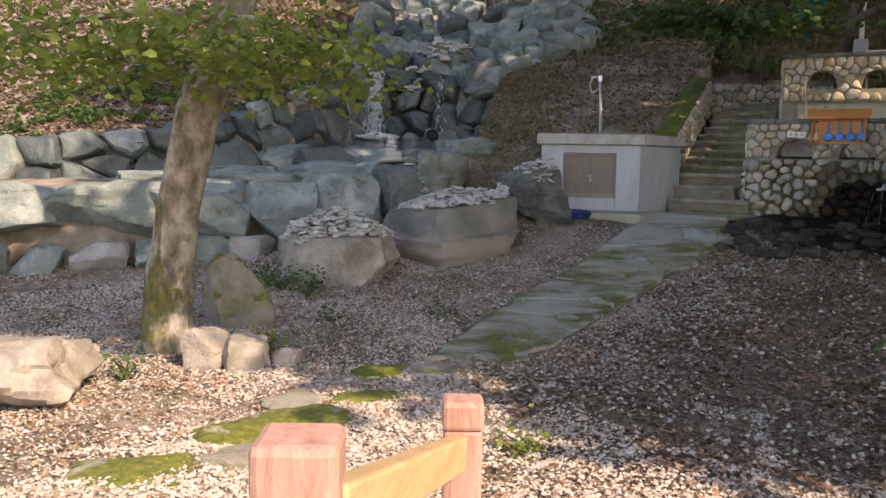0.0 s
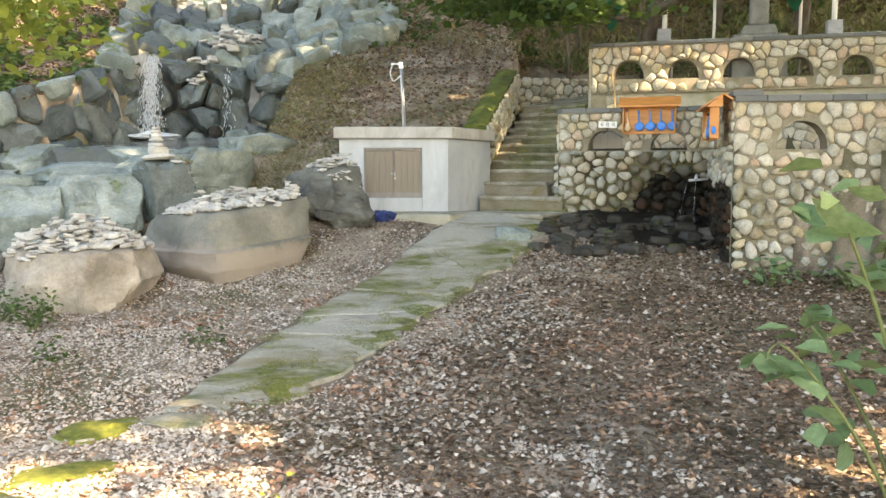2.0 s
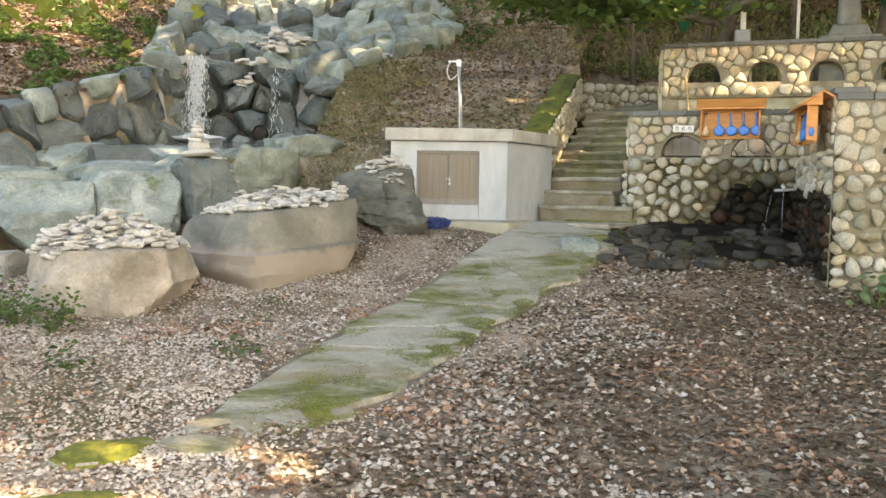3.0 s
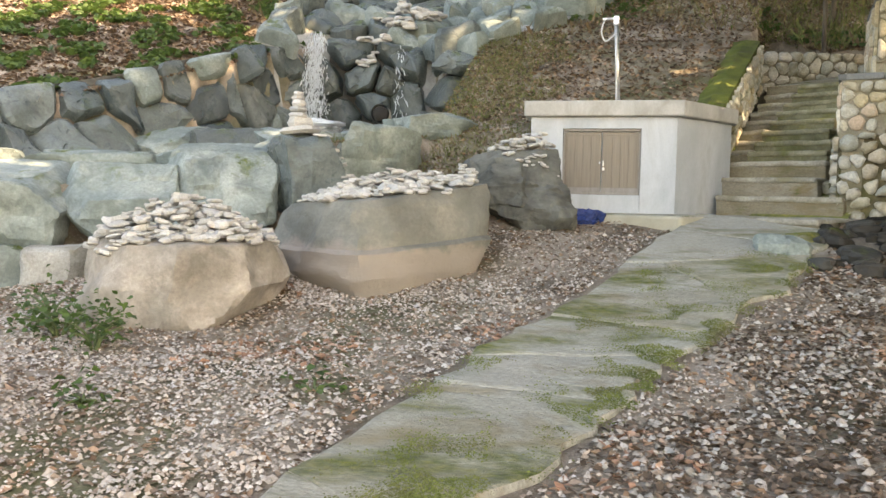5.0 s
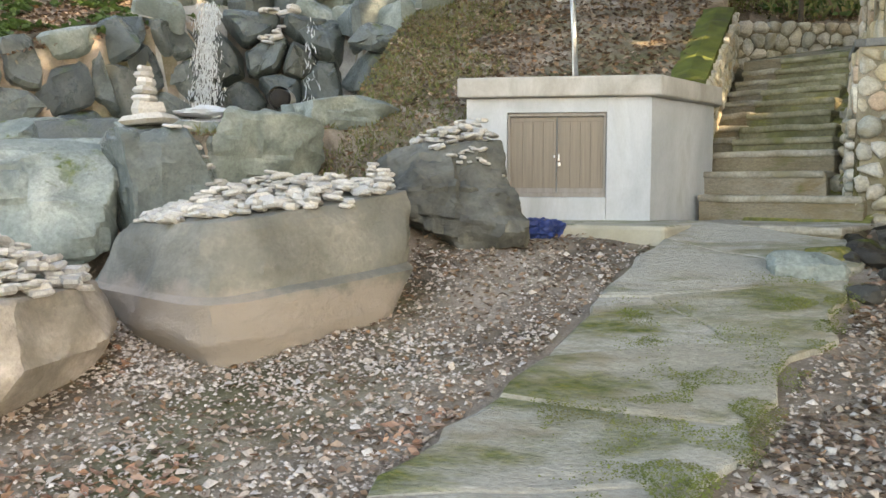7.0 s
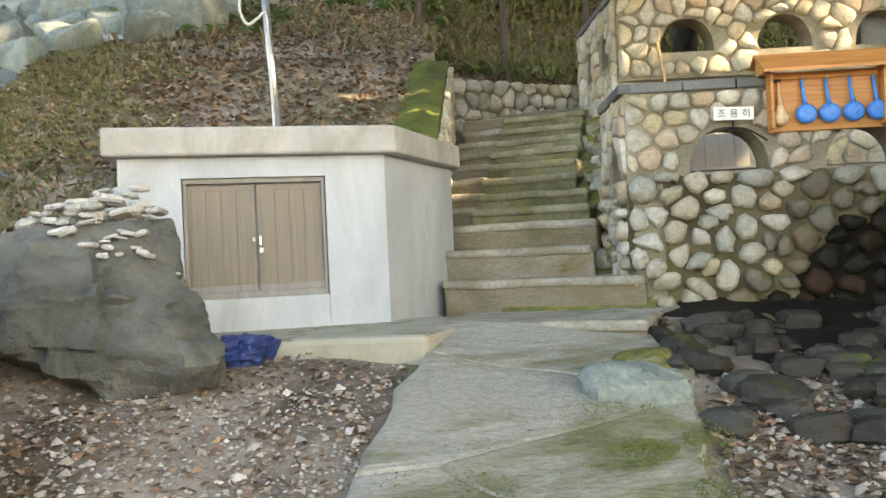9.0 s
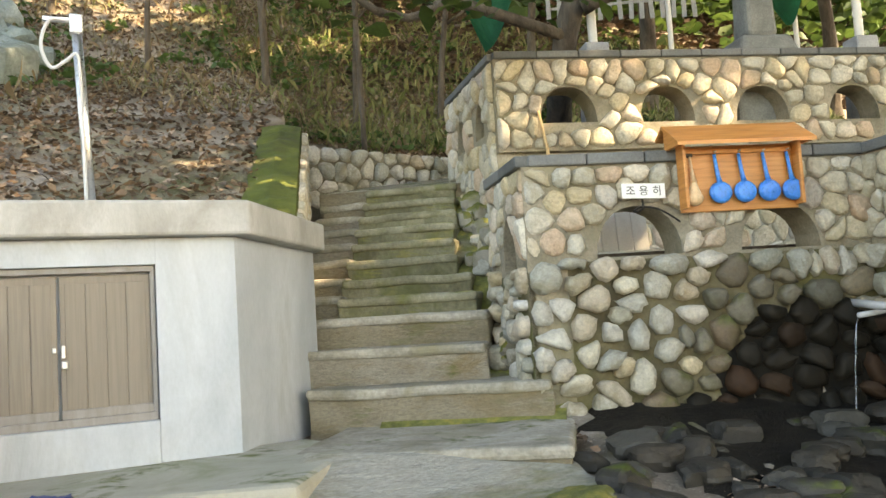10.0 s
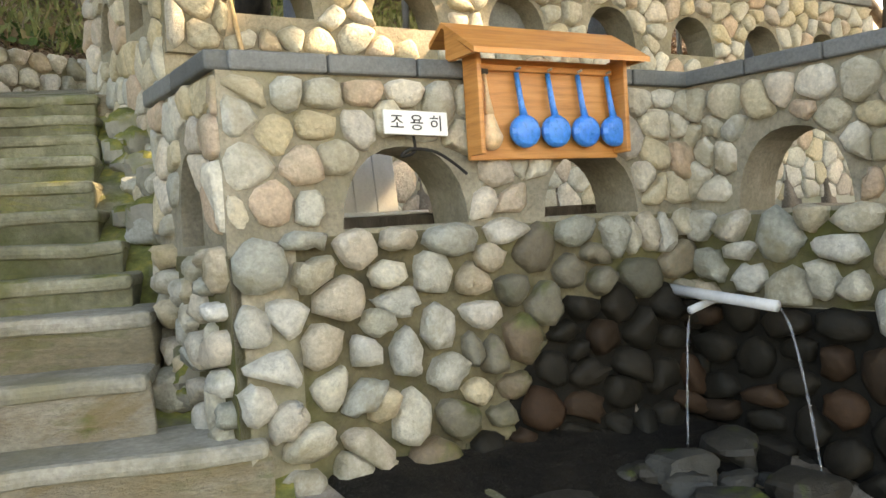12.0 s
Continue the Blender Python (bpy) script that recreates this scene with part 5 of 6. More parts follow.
def heap(label, centre, yaw, ra, rb, height, count, size, rng, spires=(), least=-9.0):
    pile = thing("stone_pile", label, "stone pile")
    co, si = math.cos(radians(yaw)), math.sin(radians(yaw))
    spots = sorted(((math.sqrt(rng.uniform()), rng.uniform(0, 2 * math.pi)) for _ in range(count)), key=lambda q: -q[0])
    for r, a in spots:
        u, v = ra * r * math.cos(a), rb * r * math.sin(a)
        x, y = centre[0] + u * co - v * si, centre[1] + u * si + v * co
        z = surface_z(x, y)
        if z < least:
            continue
        z += rng.uniform(0.1, 1) * height * (1 - r ** 1.3)
        lay(pile, x, y, z + 0.025, rng.uniform(*size), rng, 16)
    for x, y, n in spires:
        z = surface_z(x, y) + height * 0.4
        s = size[1] * 1.05
        for i in range(n):
            lay(pile, x + rng.uniform(-0.012, 0.012), y + rng.uniform(-0.012, 0.012), z, s, rng, 4)
            z += s * 0.34
            s *= 0.85
    return pile


bpy.context.view_layer.update()
GRAPH = bpy.context.evaluated_depsgraph_get()
rngc = np.random.RandomState(31)
heap("mound of pale flat stones heaped on the tan boulder", (-4.15, -4.25), 16, 0.86, 0.74, 0.44, 480, (0.045, 0.115), rngc, least=-0.55)
heap("row of pale flat stones along the long boulder", (-2.66, -2.6), 52, 1.0, 0.86, 0.2, 470, (0.045, 0.11), rngc, ((-1.95, -2.15, 5), (-2.25, -2.4, 3), (-1.85, -2.2, 3)), least=-0.42)
heap("pale stones gathered on the dark boulder", (-1.38, -0.8), 15, 0.5, 0.34, 0.28, 110, (0.05, 0.11), rngc, ((-1.2, -0.75, 3),), least=0.5)
heap("white pebbles in a row on the dark boulder", (-1.1, -1.22), 12, 0.36, 0.05, 0.03, 18, (0.035, 0.06), rngc, least=0.25)
heap("pale stones stacked beside the cascade", (-4.95, 5.7), 60, 1.1, 0.5, 0.35, 90, (0.1, 0.2), rngc, ((-4.7, 5.4, 4), (-5.1, 6.2, 5)))
cairn = thing("stone_cairn", "small cairn of flat stones on the pool bank", "cairn")
zc = surface_z(-3.9, -2.2)
for s, k in ((0.36, 0.8), (0.19, 1.5), (0.16, 1.2), (0.15, 1.5), (0.14, 1.2), (0.12, 1.4), (0.1, 1.3)):
    zc += s * 0.16 * k
    part("stone", CHIPS[int(s * 100) % 10], cairn, place=pose(-3.9, -2.2, zc, 3, -3, s * 900) @ Matrix.Diagonal((s, s, s * k, 1)))
    zc += s * 0.18 * k

# wet mud and stone, both darkened to hold the shade of the alcove floor
M["mud"] = surface("wet_mud_with_shade", [(0.006, 0.005, 0.004), (0.024, 0.019, 0.014)], 5, 0.7, 0.9, 40, speck=0.05, spec=0.2)
M["wetstone"] = surface("wet_stone_with_shade", [(0.03, 0.03, 0.027), (0.09, 0.085, 0.075)], 4, 0.6, 0.5, 30, spread=[(0.015, 0.015, 0.013), (0.075, 0.072, 0.062), (0.035, 0.028, 0.02), (0.025, 0.025, 0.022)], moss=0.15, spec=0.3)
# rubble in the spring alcove and beside the path
for i in range(90):
    x, y = rngc.uniform(1.75, 4.4), rngc.uniform(-2.7, -0.9)
    if (x - 2.385) * 0.292 + (y + 0.085) * 0.956 > -0.18:
        continue
    s = rngc.uniform(0.07, 0.28)
    thing("rubble_stone", "wet stone lying in the spring alcove, shade put into its colour", "stone", pose(x, y, float(land(x, y)) - 0.04, 0, 0, rngc.uniform(0, 360)), group="rubble in the alcove",
          me=rock_mesh("rubble_stone", (s * 1.4, s, s * 0.7), M["wetstone"], 400 + i, 3.0, 0.18, 5, 4))
thing("field_stone", "pale bluish stone at the foot of the steps", "stone", pose(1.47, -1.95, -0.62, 0, 0, -20), me=rock_mesh("field_stone", (0.62, 0.45, 0.36), M["bluerock"], 460, 2.6, 0.2, 9, 4))
thing("field_stone", "flat mossy stone against the foot of the steps", "stone", pose(1.75, -1.55, -0.5, 0, 0, 30), me=rock_mesh("field_stone", (0.5, 0.4, 0.25), M["mossrock"], 461, 2.6, 0.2, 9, 4))
k = 12
bv, bf = [], []
for j in range(k + 1):
    for i in range(k + 1):
        u, v = i / k * 2 - 1, j / k * 2 - 1
        x, y = 3.55 + 1.4 * u + 0.15 * v, -1.38 - 0.43 * u + 1.1 * v
        bv.append((x, y, float(land(x, y)) + 0.03 - 0.13 * max(abs(u), -v) ** 6 + 0.07 * noise.noise(Vector((x * 3, y * 3, 1)))))
for j in range(k):
    for i in range(k):
        bf.append((j * (k + 1) + i, j * (k + 1) + i + 1, (j + 1) * (k + 1) + i + 1, (j + 1) * (k + 1) + i))
thing("spring_bed", "wet mud and silt under the spout, alcove shade put into its colour", "wet ground", kind="structure", me=mesh_from("spring_bed", bv, bf, M["mud"], True))


# ---- spring, rack, sign ----
spring = thing("spring_spout", "grey pipe spouts pouring thin streams of spring water", "water spout")
part("pipe", tube("pipe", [(4.62, -0.68, 0.525), (4.5, -1.07, 0.49), (4.39, -1.43, 0.46)], 0.028, M["pipe"], 12), spring)
part("pipe", tube("pipe", [(4.85, -0.98, 0.46), (4.4, -1.0, 0.43)], 0.02, M["pipe"], 10), spring)


def stream(x, y, z0, z1, dx, dy):
    pts = [(x + dx * k ** 0.6, y + dy * k ** 0.6, z0 + (z1 - z0) * k) for k in [i / 14 for i in range(15)]]
    return tube("stream", pts, [0.004 + 0.003 * abs(math.sin(i * 1.9)) for i in range(15)], M["water"], 6)


part("stream", stream(4.38, -1.45, 0.45, -0.5, -0.08, -0.2), spring, "thin falling stream")
part("stream", stream(4.39, -1.0, 0.42, -0.5, -0.16, -0.02), spring, "thin falling stream")


def ladle(owner, x, z):
    """A round blue dipper hanging by its handle, in the rack's space."""
    bm = bmesh.new()
    bmesh.ops.create_uvsphere(bm, u_segments=14, v_segments=9, radius=0.082)
    for v in bm.verts:
        v.co = Vector((v.co.x, v.co.y * 0.55, v.co.z * 0.93))
        if v.co.y < -0.028:
            v.co.y = -0.028 + (v.co.y + 0.028) * 0.25
    one = part("dipper", bm_mesh("dipper", bm, M["blue"]), owner, "blue plastic dipper", Matrix.Translation((x, -0.075, z)))
    part("handle", tube("handle", [(0, 0.0, 0.06), (-0.012, 0.0, 0.12), (-0.016, 0.01, 0.2), (-0.018, 0.02, 0.27)], [0.02, 0.015, 0.013, 0.012], M["blue"], 8), one)
    return one


def build_rack(place):
    rack = thing("dipper_rack", "orange wooden rack with a gable roof holding blue dippers", "rack", place)
    part("backboard", block("backboard", (0.86, 0.03, 0.46), M["orange"], 0.006, (0, -0.02, 0)), rack)
    for x in (-0.42, 0.42):
        part("side", block("side", (0.025, 0.12, 0.45), M["orange"], 0.005, (x, -0.07, 0.02)), rack)
    bm = bmesh.new()
    for y0, z0, y1, z1 in ((0.04, 0.6, -0.22, 0.44), (0.04, 0.6, 0.16, 0.53)):
        q = [(-0.5, y0, z0), (0.5, y0, z0), (0.5, y1, z1), (-0.5, y1, z1)]
        lowv = [bm.verts.new(v) for v in q]
        top = [bm.verts.new((v[0], v[1], v[2] + 0.025)) for v in q]
        bm.faces.new(lowv)
        bm.faces.new(top[::-1])
        for i in range(4):
            bm.faces.new((lowv[i], top[i], top[(i + 1) % 4], lowv[(i + 1) % 4]))
    bmesh.ops.recalc_face_normals(bm, faces=bm.faces[:])
    part("roof", bm_mesh("roof", bm, M["orange"]), rack, "brown pitched roof boards")
    for x in (-0.48, 0.48):
        gv = [(x + d, y, z) for d in (-0.012, 0.012) for y, z in ((-0.19, 0.445), (0.03, 0.445), (0.03, 0.595))]
        part("gable", mesh_from("gable", gv, [(0, 1, 2), (5, 4, 3), (0, 3, 4, 1), (1, 4, 5, 2), (2, 5, 3, 0)], M["orange"]), rack)
    part("peg_rail", block("peg_rail", (0.8, 0.03, 0.03), M["orange"], 0.004, (0, -0.045, 0.4)), rack)
    for i in range(4):
        x = -0.155 + 0.178 * i
        ladle(rack, x, 0.125)
        part("peg", tube("peg", [(x - 0.018, -0.02, 0.405), (x - 0.018, -0.09, 0.412)], 0.006, M["steel"], 6), rack)
    bm = bmesh.new()
    bmesh.ops.create_uvsphere(bm, u_segments=14, v_segments=12, radius=0.062)
    for v in bm.verts:
        k = max(0.0, v.co.z / 0.062)
        v.co.x *= 1 - 0.6 * k
        v.co.y *= 0.8 - 0.45 * k
        v.co.z += 0.09 * k * k
    gourd = part("gourd_dipper", bm_mesh("gourd_dipper", bm, M["gourd"], True), rack, "tan gourd dipper", Matrix.Translation((-0.35, -0.08, 0.1)))
    part("handle", tube("handle", [(0, 0, 0.1), (-0.006, 0, 0.19), (-0.008, 0.01, 0.28)], [0.024, 0.011, 0.008], M["gourd"], 8), gourd)
    part("knob", block("knob", (0.05, 0.03, 0.025), M["darkbark"], 0.006, (-0.36, -0.06, 0.38)), rack, "dark wooden hook")
    return rack


rack1 = build_rack(LOWER @ pose(1.53, -0.05, 1.205, 0, 0, 0))
copy_thing(rack1, pose(4.26, -2.72, 1.0, 0, 0, -100.5))

sign = thing("sign_board", "small white sign with black lettering asking for quiet", "sign", LOWER @ pose(0.84, -0.07, 1.32, -4, 2, 0))
part("plate", block("plate", (0.31, 0.012, 0.105), M["sign"], 0.003), sign)
part("bracket", block("bracket", (0.05, 0.05, 0.05), M["steel"], 0.004, (0, 0.03, 0.03)), sign)
for i, ch in enumerate("조용히"):
    cu = bpy.data.curves.new("lettering", "FONT")
    cu.body, cu.size, cu.align_x, cu.extrude = ch, 0.075, "CENTER", 0.001
    tmp = new("lettering_source", cu)
    bpy.context.view_layer.update()
    me = bpy.data.meshes.new_from_object(tmp.evaluated_get(bpy.context.evaluated_depsgraph_get()))
    bpy.data.objects.remove(tmp)
    me.materials.clear()
    me.materials.append(M["ink"])
    part("lettering", me, sign, "black painted character", pose(-0.095 + 0.095 * i, -0.0085, 0.026, 90, 0, 0))
hook = thing("hanging_wire", "dark wire hooked below the sign into the arch", "wire", LOWER @ pose(0.86, -0.06, 1.2, 0, 0, 0))
part("wire", tube("wire", smooth_line([(-0.02, 0.02, 0.12), (-0.03, 0, 0.05), (-0.1, -0.01, 0.03), (-0.05, -0.01, 0.06), (0.06, -0.01, 0.05), (0.16, 0.0, 0.0), (0.24, 0.02, -0.05)], 24), 0.007, M["hole"], 6), hook)
stick = thing("wooden_stick", "pale wooden stick leaning on the upper wall", "stick", pose(3.25, 1.8, 0, 0, 0, -15) @ pose(0.47, -0.1, 1.7, 0, -2, 0))
part("shaft", tube("shaft", [(0, 0, 0), (0.0, 0.03, 0.4), (-0.04, 0.06, 0.78)], [0.018, 0.016, 0.013], M["railwood"], 8), stick)
# dark slot and plank on the terrace seen through the arches
plank = thing("terrace_plank", "long dark timber lying on the terrace behind the arches", "timber", LOWER @ pose(1.35, 0.62, 0.86, 0, 0, 2), me=block("terrace_plank", (2.5, 0.2, 0.13), M["darkbark"], 0.01))
pipe2 = thing("white_rod", "thin white rod lying on the timber", "rod", LOWER @ pose(0.95, 0.6, 1.0, 0, 0, 0))
part("rod", tube("rod", [(-0.3, 0, 0), (0.3, 0.02, 0.0)], 0.012, M["white"], 8), pipe2)
tarp = thing("tarpaulin", "crumpled blue tarpaulin stuffed beside the dark boulder", "tarpaulin", pose(-0.58, -0.95, -0.3, 0, 0, 30),
             me=rock_mesh("tarpaulin", (0.42, 0.3, 0.24), M["tarp"], 470, 2.4, 0.4, 12, 5, smooth=False))

panel = thing("plank_screen", "whitewashed plank screen leaning behind the arch", "screen", LOWER @ pose(0.86, 0.95, 0.86, -8, 0, 0))
for i in range(6):
    part("board", block("board", (0.128, 0.02, 0.5), M["white"], 0.004), panel, place=pose(-0.33 + 0.132 * i, 0, 0))

# ---- upper terrace ----
UPPER = pose(3.25, 1.8, 0, 0, 0, -15)


def footed_post(s, back, top, thick=0.04, foot=True):
    p = thing("terrace_post", "white post on a tapered grey footing on the upper terrace" if foot else "thin white post on the upper terrace", "post", UPPER @ pose(s, back, 2.18))
    if foot:
        part("footing", block("footing", (0.34, 0.34, 1.25), M["postgrey"], 0.02, taper=0.78), p, "grey concrete footing")
    part("shaft", tube("shaft", [(0, 0, 0.05), (0, 0, top - 2.18)], thick, M["white"], 12), p)
    return p


footed_post(4.45, 0.76, 6.2, 0.05)
footed_post(1.35, 0.9, 6.0, 0.05)
footed_post(2.3, 1.0, 6.2, 0.03, False)
footed_post(3.9, 1.1, 6.2, 0.03, False)
footed_post(5.6, 1.1, 6.2, 0.03, False)
footed_post(6.6, 0.8, 6.2, 0.05)
for s, ln in ((1.9, 0.9), (4.9, 0.8)):
    bench = thing("white_bench_rail", "white rail along the upper terrace", "rail", UPPER @ pose(s, 0.6, 2.2))
    part("bar", block("bar", (ln, 0.05, 0.04), M["white"], 0.008, (0, 0, 0.93)), bench)
    for x in (-ln / 2 + 0.06, ln / 2 - 0.06):
        part("leg", block("leg", (0.04, 0.04, 0.93), M["white"], 0.006, (x, 0, 0)), bench)


def net_panel(label, pts):
    bm = bmesh.new()
    k = 8
    a, b, c, d = [Vector(p) for p in pts]
    grid = []
    for j in range(k + 1):
        for i in range(k + 1):
            u, v = i / k, j / k
            p = (a * (1 - u) + b * u) * (1 - v) + (d * (1 - u) + c * u) * v
            p.y += 0.12 * math.sin(u * 3.14) * math.sin(v * 3.14)
            p.z -= 0.1 * math.sin(u * 3.14)
            grid.append(bm.verts.new(p))
    for j in range(k):
        for i in range(k):
            bm.faces.new((grid[j * (k + 1) + i], grid[j * (k + 1) + i + 1], grid[(j + 1) * (k + 1) + i + 1], grid[(j + 1) * (k + 1) + i]))
    bmesh.ops.solidify(bm, geom=bm.faces[:], thickness=0.01)
    net = thing("mesh_screen", label, "screen")
    part("fabric", bm_mesh("fabric", bm, M["net"]), net)
    for p in (a, b):
        part("cord", tube("cord", [p, p + Vector((0.05, 0.2, 0.9))], 0.008, M["white"], 5), net)
    part("hem", tube("hem", [a, (a + b) / 2 - Vector((0, 0, 0.1)), b], 0.012, M["net"], 6), net)


net_panel("dark green mesh screen slung between posts", [(3.3, 3.1, 4.75), (4.4, 2.75, 4.7), (4.05, 2.8, 3.98), (3.82, 3.0, 3.5)])
net_panel("dark green mesh screen hanging on the terrace", [(6.75, 2.1, 4.5), (7.5, 1.6, 4.5), (7.3, 1.75, 3.95), (7.15, 1.85, 3.7)])
monument = thing("stone_monument", "grey weathered granite pedestal on the upper terrace", "monument", pose(6.4, 1.6, 2.2, 0, 0, -15))
part("base", block("base", (1.0, 0.8, 0.95), M["statue"], 0.03, wobble=0.02), monument)
part("tier", block("tier", (0.7, 0.6, 0.22), M["statue"], 0.05, (0, 0, 0.95), taper=0.8), monument)
part("shaft", block("shaft", (0.36, 0.34, 1.1), M["statue"], 0.05, (0, 0, 1.17), taper=0.8), monument)
picket = thing("picket_fence", "weathered pale picket fence high on the bank", "fence", pose(7.45, 7.33, 5.85, 0, 0, -34))
for i in range(15):
    part("picket", block("picket", (0.08, 0.03, 0.42 + 0.05 * math.sin(i * 2.7)), M["postgrey"], 0.01), picket, place=pose(i * 0.18, 0, -0.12 - 0.016 * i, 0, 3 * math.sin(i * 1.7), 0))
part("rail", block("rail", (2.7, 0.03, 0.05), M["postgrey"], 0.006), picket, place=pose(1.3, 0.03, 0.05, 0, 2, 0))

# ---- timber fence at the start ----
def fence_post(x, y, top, yaw):
    z = float(land(x, y)) - 0.1
    p = thing("fence_post", "square pinkish-brown timber fence post with a chamfered head", "fence post", pose(x, y, z, 0, 0, yaw), group="fence posts")
    h = top - z
    part("shaft", block("shaft", (0.135, 0.135, h - 0.1), M["fencewood"], 0.012), p)
    part("head", block("head", (0.145, 0.145, 0.1), M["fencewood"], 0.016, (0, 0, h - 0.1)), p)
    return p


fence_post(-0.23, -13.71, -0.09, 14)
fence_post(-0.21, -15.22, 0.27, 14)
fence_post(1.45, -13.34, -0.25, 14)
rail = thing("fence_rail", "yellowish timber rail between the fence posts", "fence rail")
a, b = Vector((-0.2, -15.11, 0.08)), Vector((-0.23, -13.8, -0.26))
m = Matrix.Translation(a) @ (b - a).to_track_quat("Y", "Z").to_matrix().to_4x4()
part("beam", block("beam", (0.07, (b - a).length, 0.12), M["railwood"], 0.01, (0, (b - a).length / 2, -0.06)), rail, place=m)


# ---- trees and plants ----
rngt = np.random.RandomState(51)


def crown_points(centre, radius, n, rng, clumps=26):
    """Leaf places in clumps through an uneven crown."""
    cs = rng.normal(size=(clumps, 3))
    cs /= np.linalg.norm(cs, axis=1, keepdims=True)
    cs *= rng.uniform(0.35, 1.0, (clumps, 1)) * np.array(radius)
    pick = rng.randint(clumps, size=n)
    return np.array(centre) + cs[pick] + rng.normal(size=(n, 3)) * np.array(radius) * 0.2


def tree(label, base, top, r0, r1, bends, bark, limbs=(), crown=None, leaf="green", size=(0.1, 0.2), sides=14):
    t = thing("tree", label, "tree")
    pts = smooth_line([base, *bends, top], 22)
    rad = [r0 + (r1 - r0) * i / 21 + r0 * 0.55 * math.exp(-i * 0.9) for i in range(22)]
    part("trunk", tube("trunk", pts, rad, bark, sides, 0.16), t)
    for line_, ra, rb in limbs:
        q = smooth_line(line_, 14)
        part("limb", tube("limb", q, [ra + (rb - ra) * i / 13 for i in range(14)], bark, 8, 0.12), t)
    if crown is not None:
        part("crown", scatter_mesh("crown", crown, size, M[leaf], rngt, "broad", 0.6), t)
    return t


# the mottled tree beside the pool bank, with a low leafy bough
bough = []
for k in range(34):
    u = k / 33
    c0 = np.array([-5.1 + 2.95 * u, -10.2 + 1.3 * u, 1.72 - 0.25 * abs(u - 0.45) + 0.1 * math.sin(k)])
    bough.append(c0 + rngt.normal(size=(64, 3)) * np.array([0.26, 0.45, 0.19]))
bough = np.concatenate(bough)
tree("leaning tree with mottled bark and moss, a leafy low bough", (-4.62, -8.4, -1.5), (-3.1, -8.6, 7.5), 0.26, 0.17, [(-4.57, -8.4, -0.4), (-4.25, -8.45, 1.0), (-3.7, -8.55, 2.4), (-3.3, -8.6, 4.5)], M["bark"],
     [([(-3.95, -8.55, 2.2), (-4.4, -9.3, 2.1), (-5.2, -10.2, 1.75)], 0.06, 0.015), ([(-3.95, -8.55, 2.1), (-3.2, -9.1, 2.05), (-2.1, -8.9, 1.75)], 0.05, 0.01)], bough, "yellowgreen", (0.06, 0.125))
# trees added out of view, crowns placed overhead to block sun from yard and bank
OVER = [(9.5, -14.0, 8.0), (6.2, -12.9, 8.4), (13.2, -13.0, 8.4), (9.0, -10.0, 8.8), (13.0, -8.5, 9.0), (16.5, -10.5, 8.6), (5.2, -9.2, 9.4), (10.0, -5.5, 9.2), (14.5, -4.0, 9.4), (18.0, -6.0, 9.0),
        (2.5, -12.6, 8.6), (1.8, -6.6, 10.0), (6.4, -4.0, 10.2), (11.0, -1.0, 9.8), (15.5, 0.5, 9.6), (19.0, -1.5, 9.6), (3.0, -2.6, 10.6), (16.8, -14.0, 8.2), (12.0, 3.0, 10.0),
        (7.8, -12.2, 8.8), (4.0, -11.6, 9.2), (12.4, 4.4, 11.6), (8.2, 3.6, 11.6), (4.4, 3.0, 11.6), (0.6, 1.6, 11.6), (16.4, 5.0, 11.6), (7.4, -0.6, 11.0), (4.0, 7.6, 13.5), (9.0, 8.0, 13.5), (0.0, 6.0, 13.5), (14.5, 8.5, 13.5), (8.4, -7.6, 10.8), (4.9, 0.2, 13.4), (0.4, -5.3, 12.2), (12.2, -10.4, 10.8), (14.0, 2.4, 11.4), (17.0, 1.6, 11.6), (12.6, 0.8, 12.4), (19.6, 3.2, 12.2), (15.4, 6.8, 12.8)]
for i, c in enumerate(OVER):
    foot = (c[0] + 0.6, c[1] - 0.5)
    if foot[0] < 9.5:
        foot = (17.0 + (i % 5) * 0.9, c[1] - 3.5)
    z0 = float(land(*foot)) - 0.2
    tree("added tree whose crown, out of view, blocks the sun", (foot[0], foot[1], z0), (c[0], c[1], c[2] + 1), 0.2, 0.07, [(foot[0] + 0.1, foot[1], z0 + 3)], M["darkbark"], (),
         crown_points(c, (2.6, 2.6, 0.9), 2000, rngt, 44), "green", (0.3, 0.55), 10)

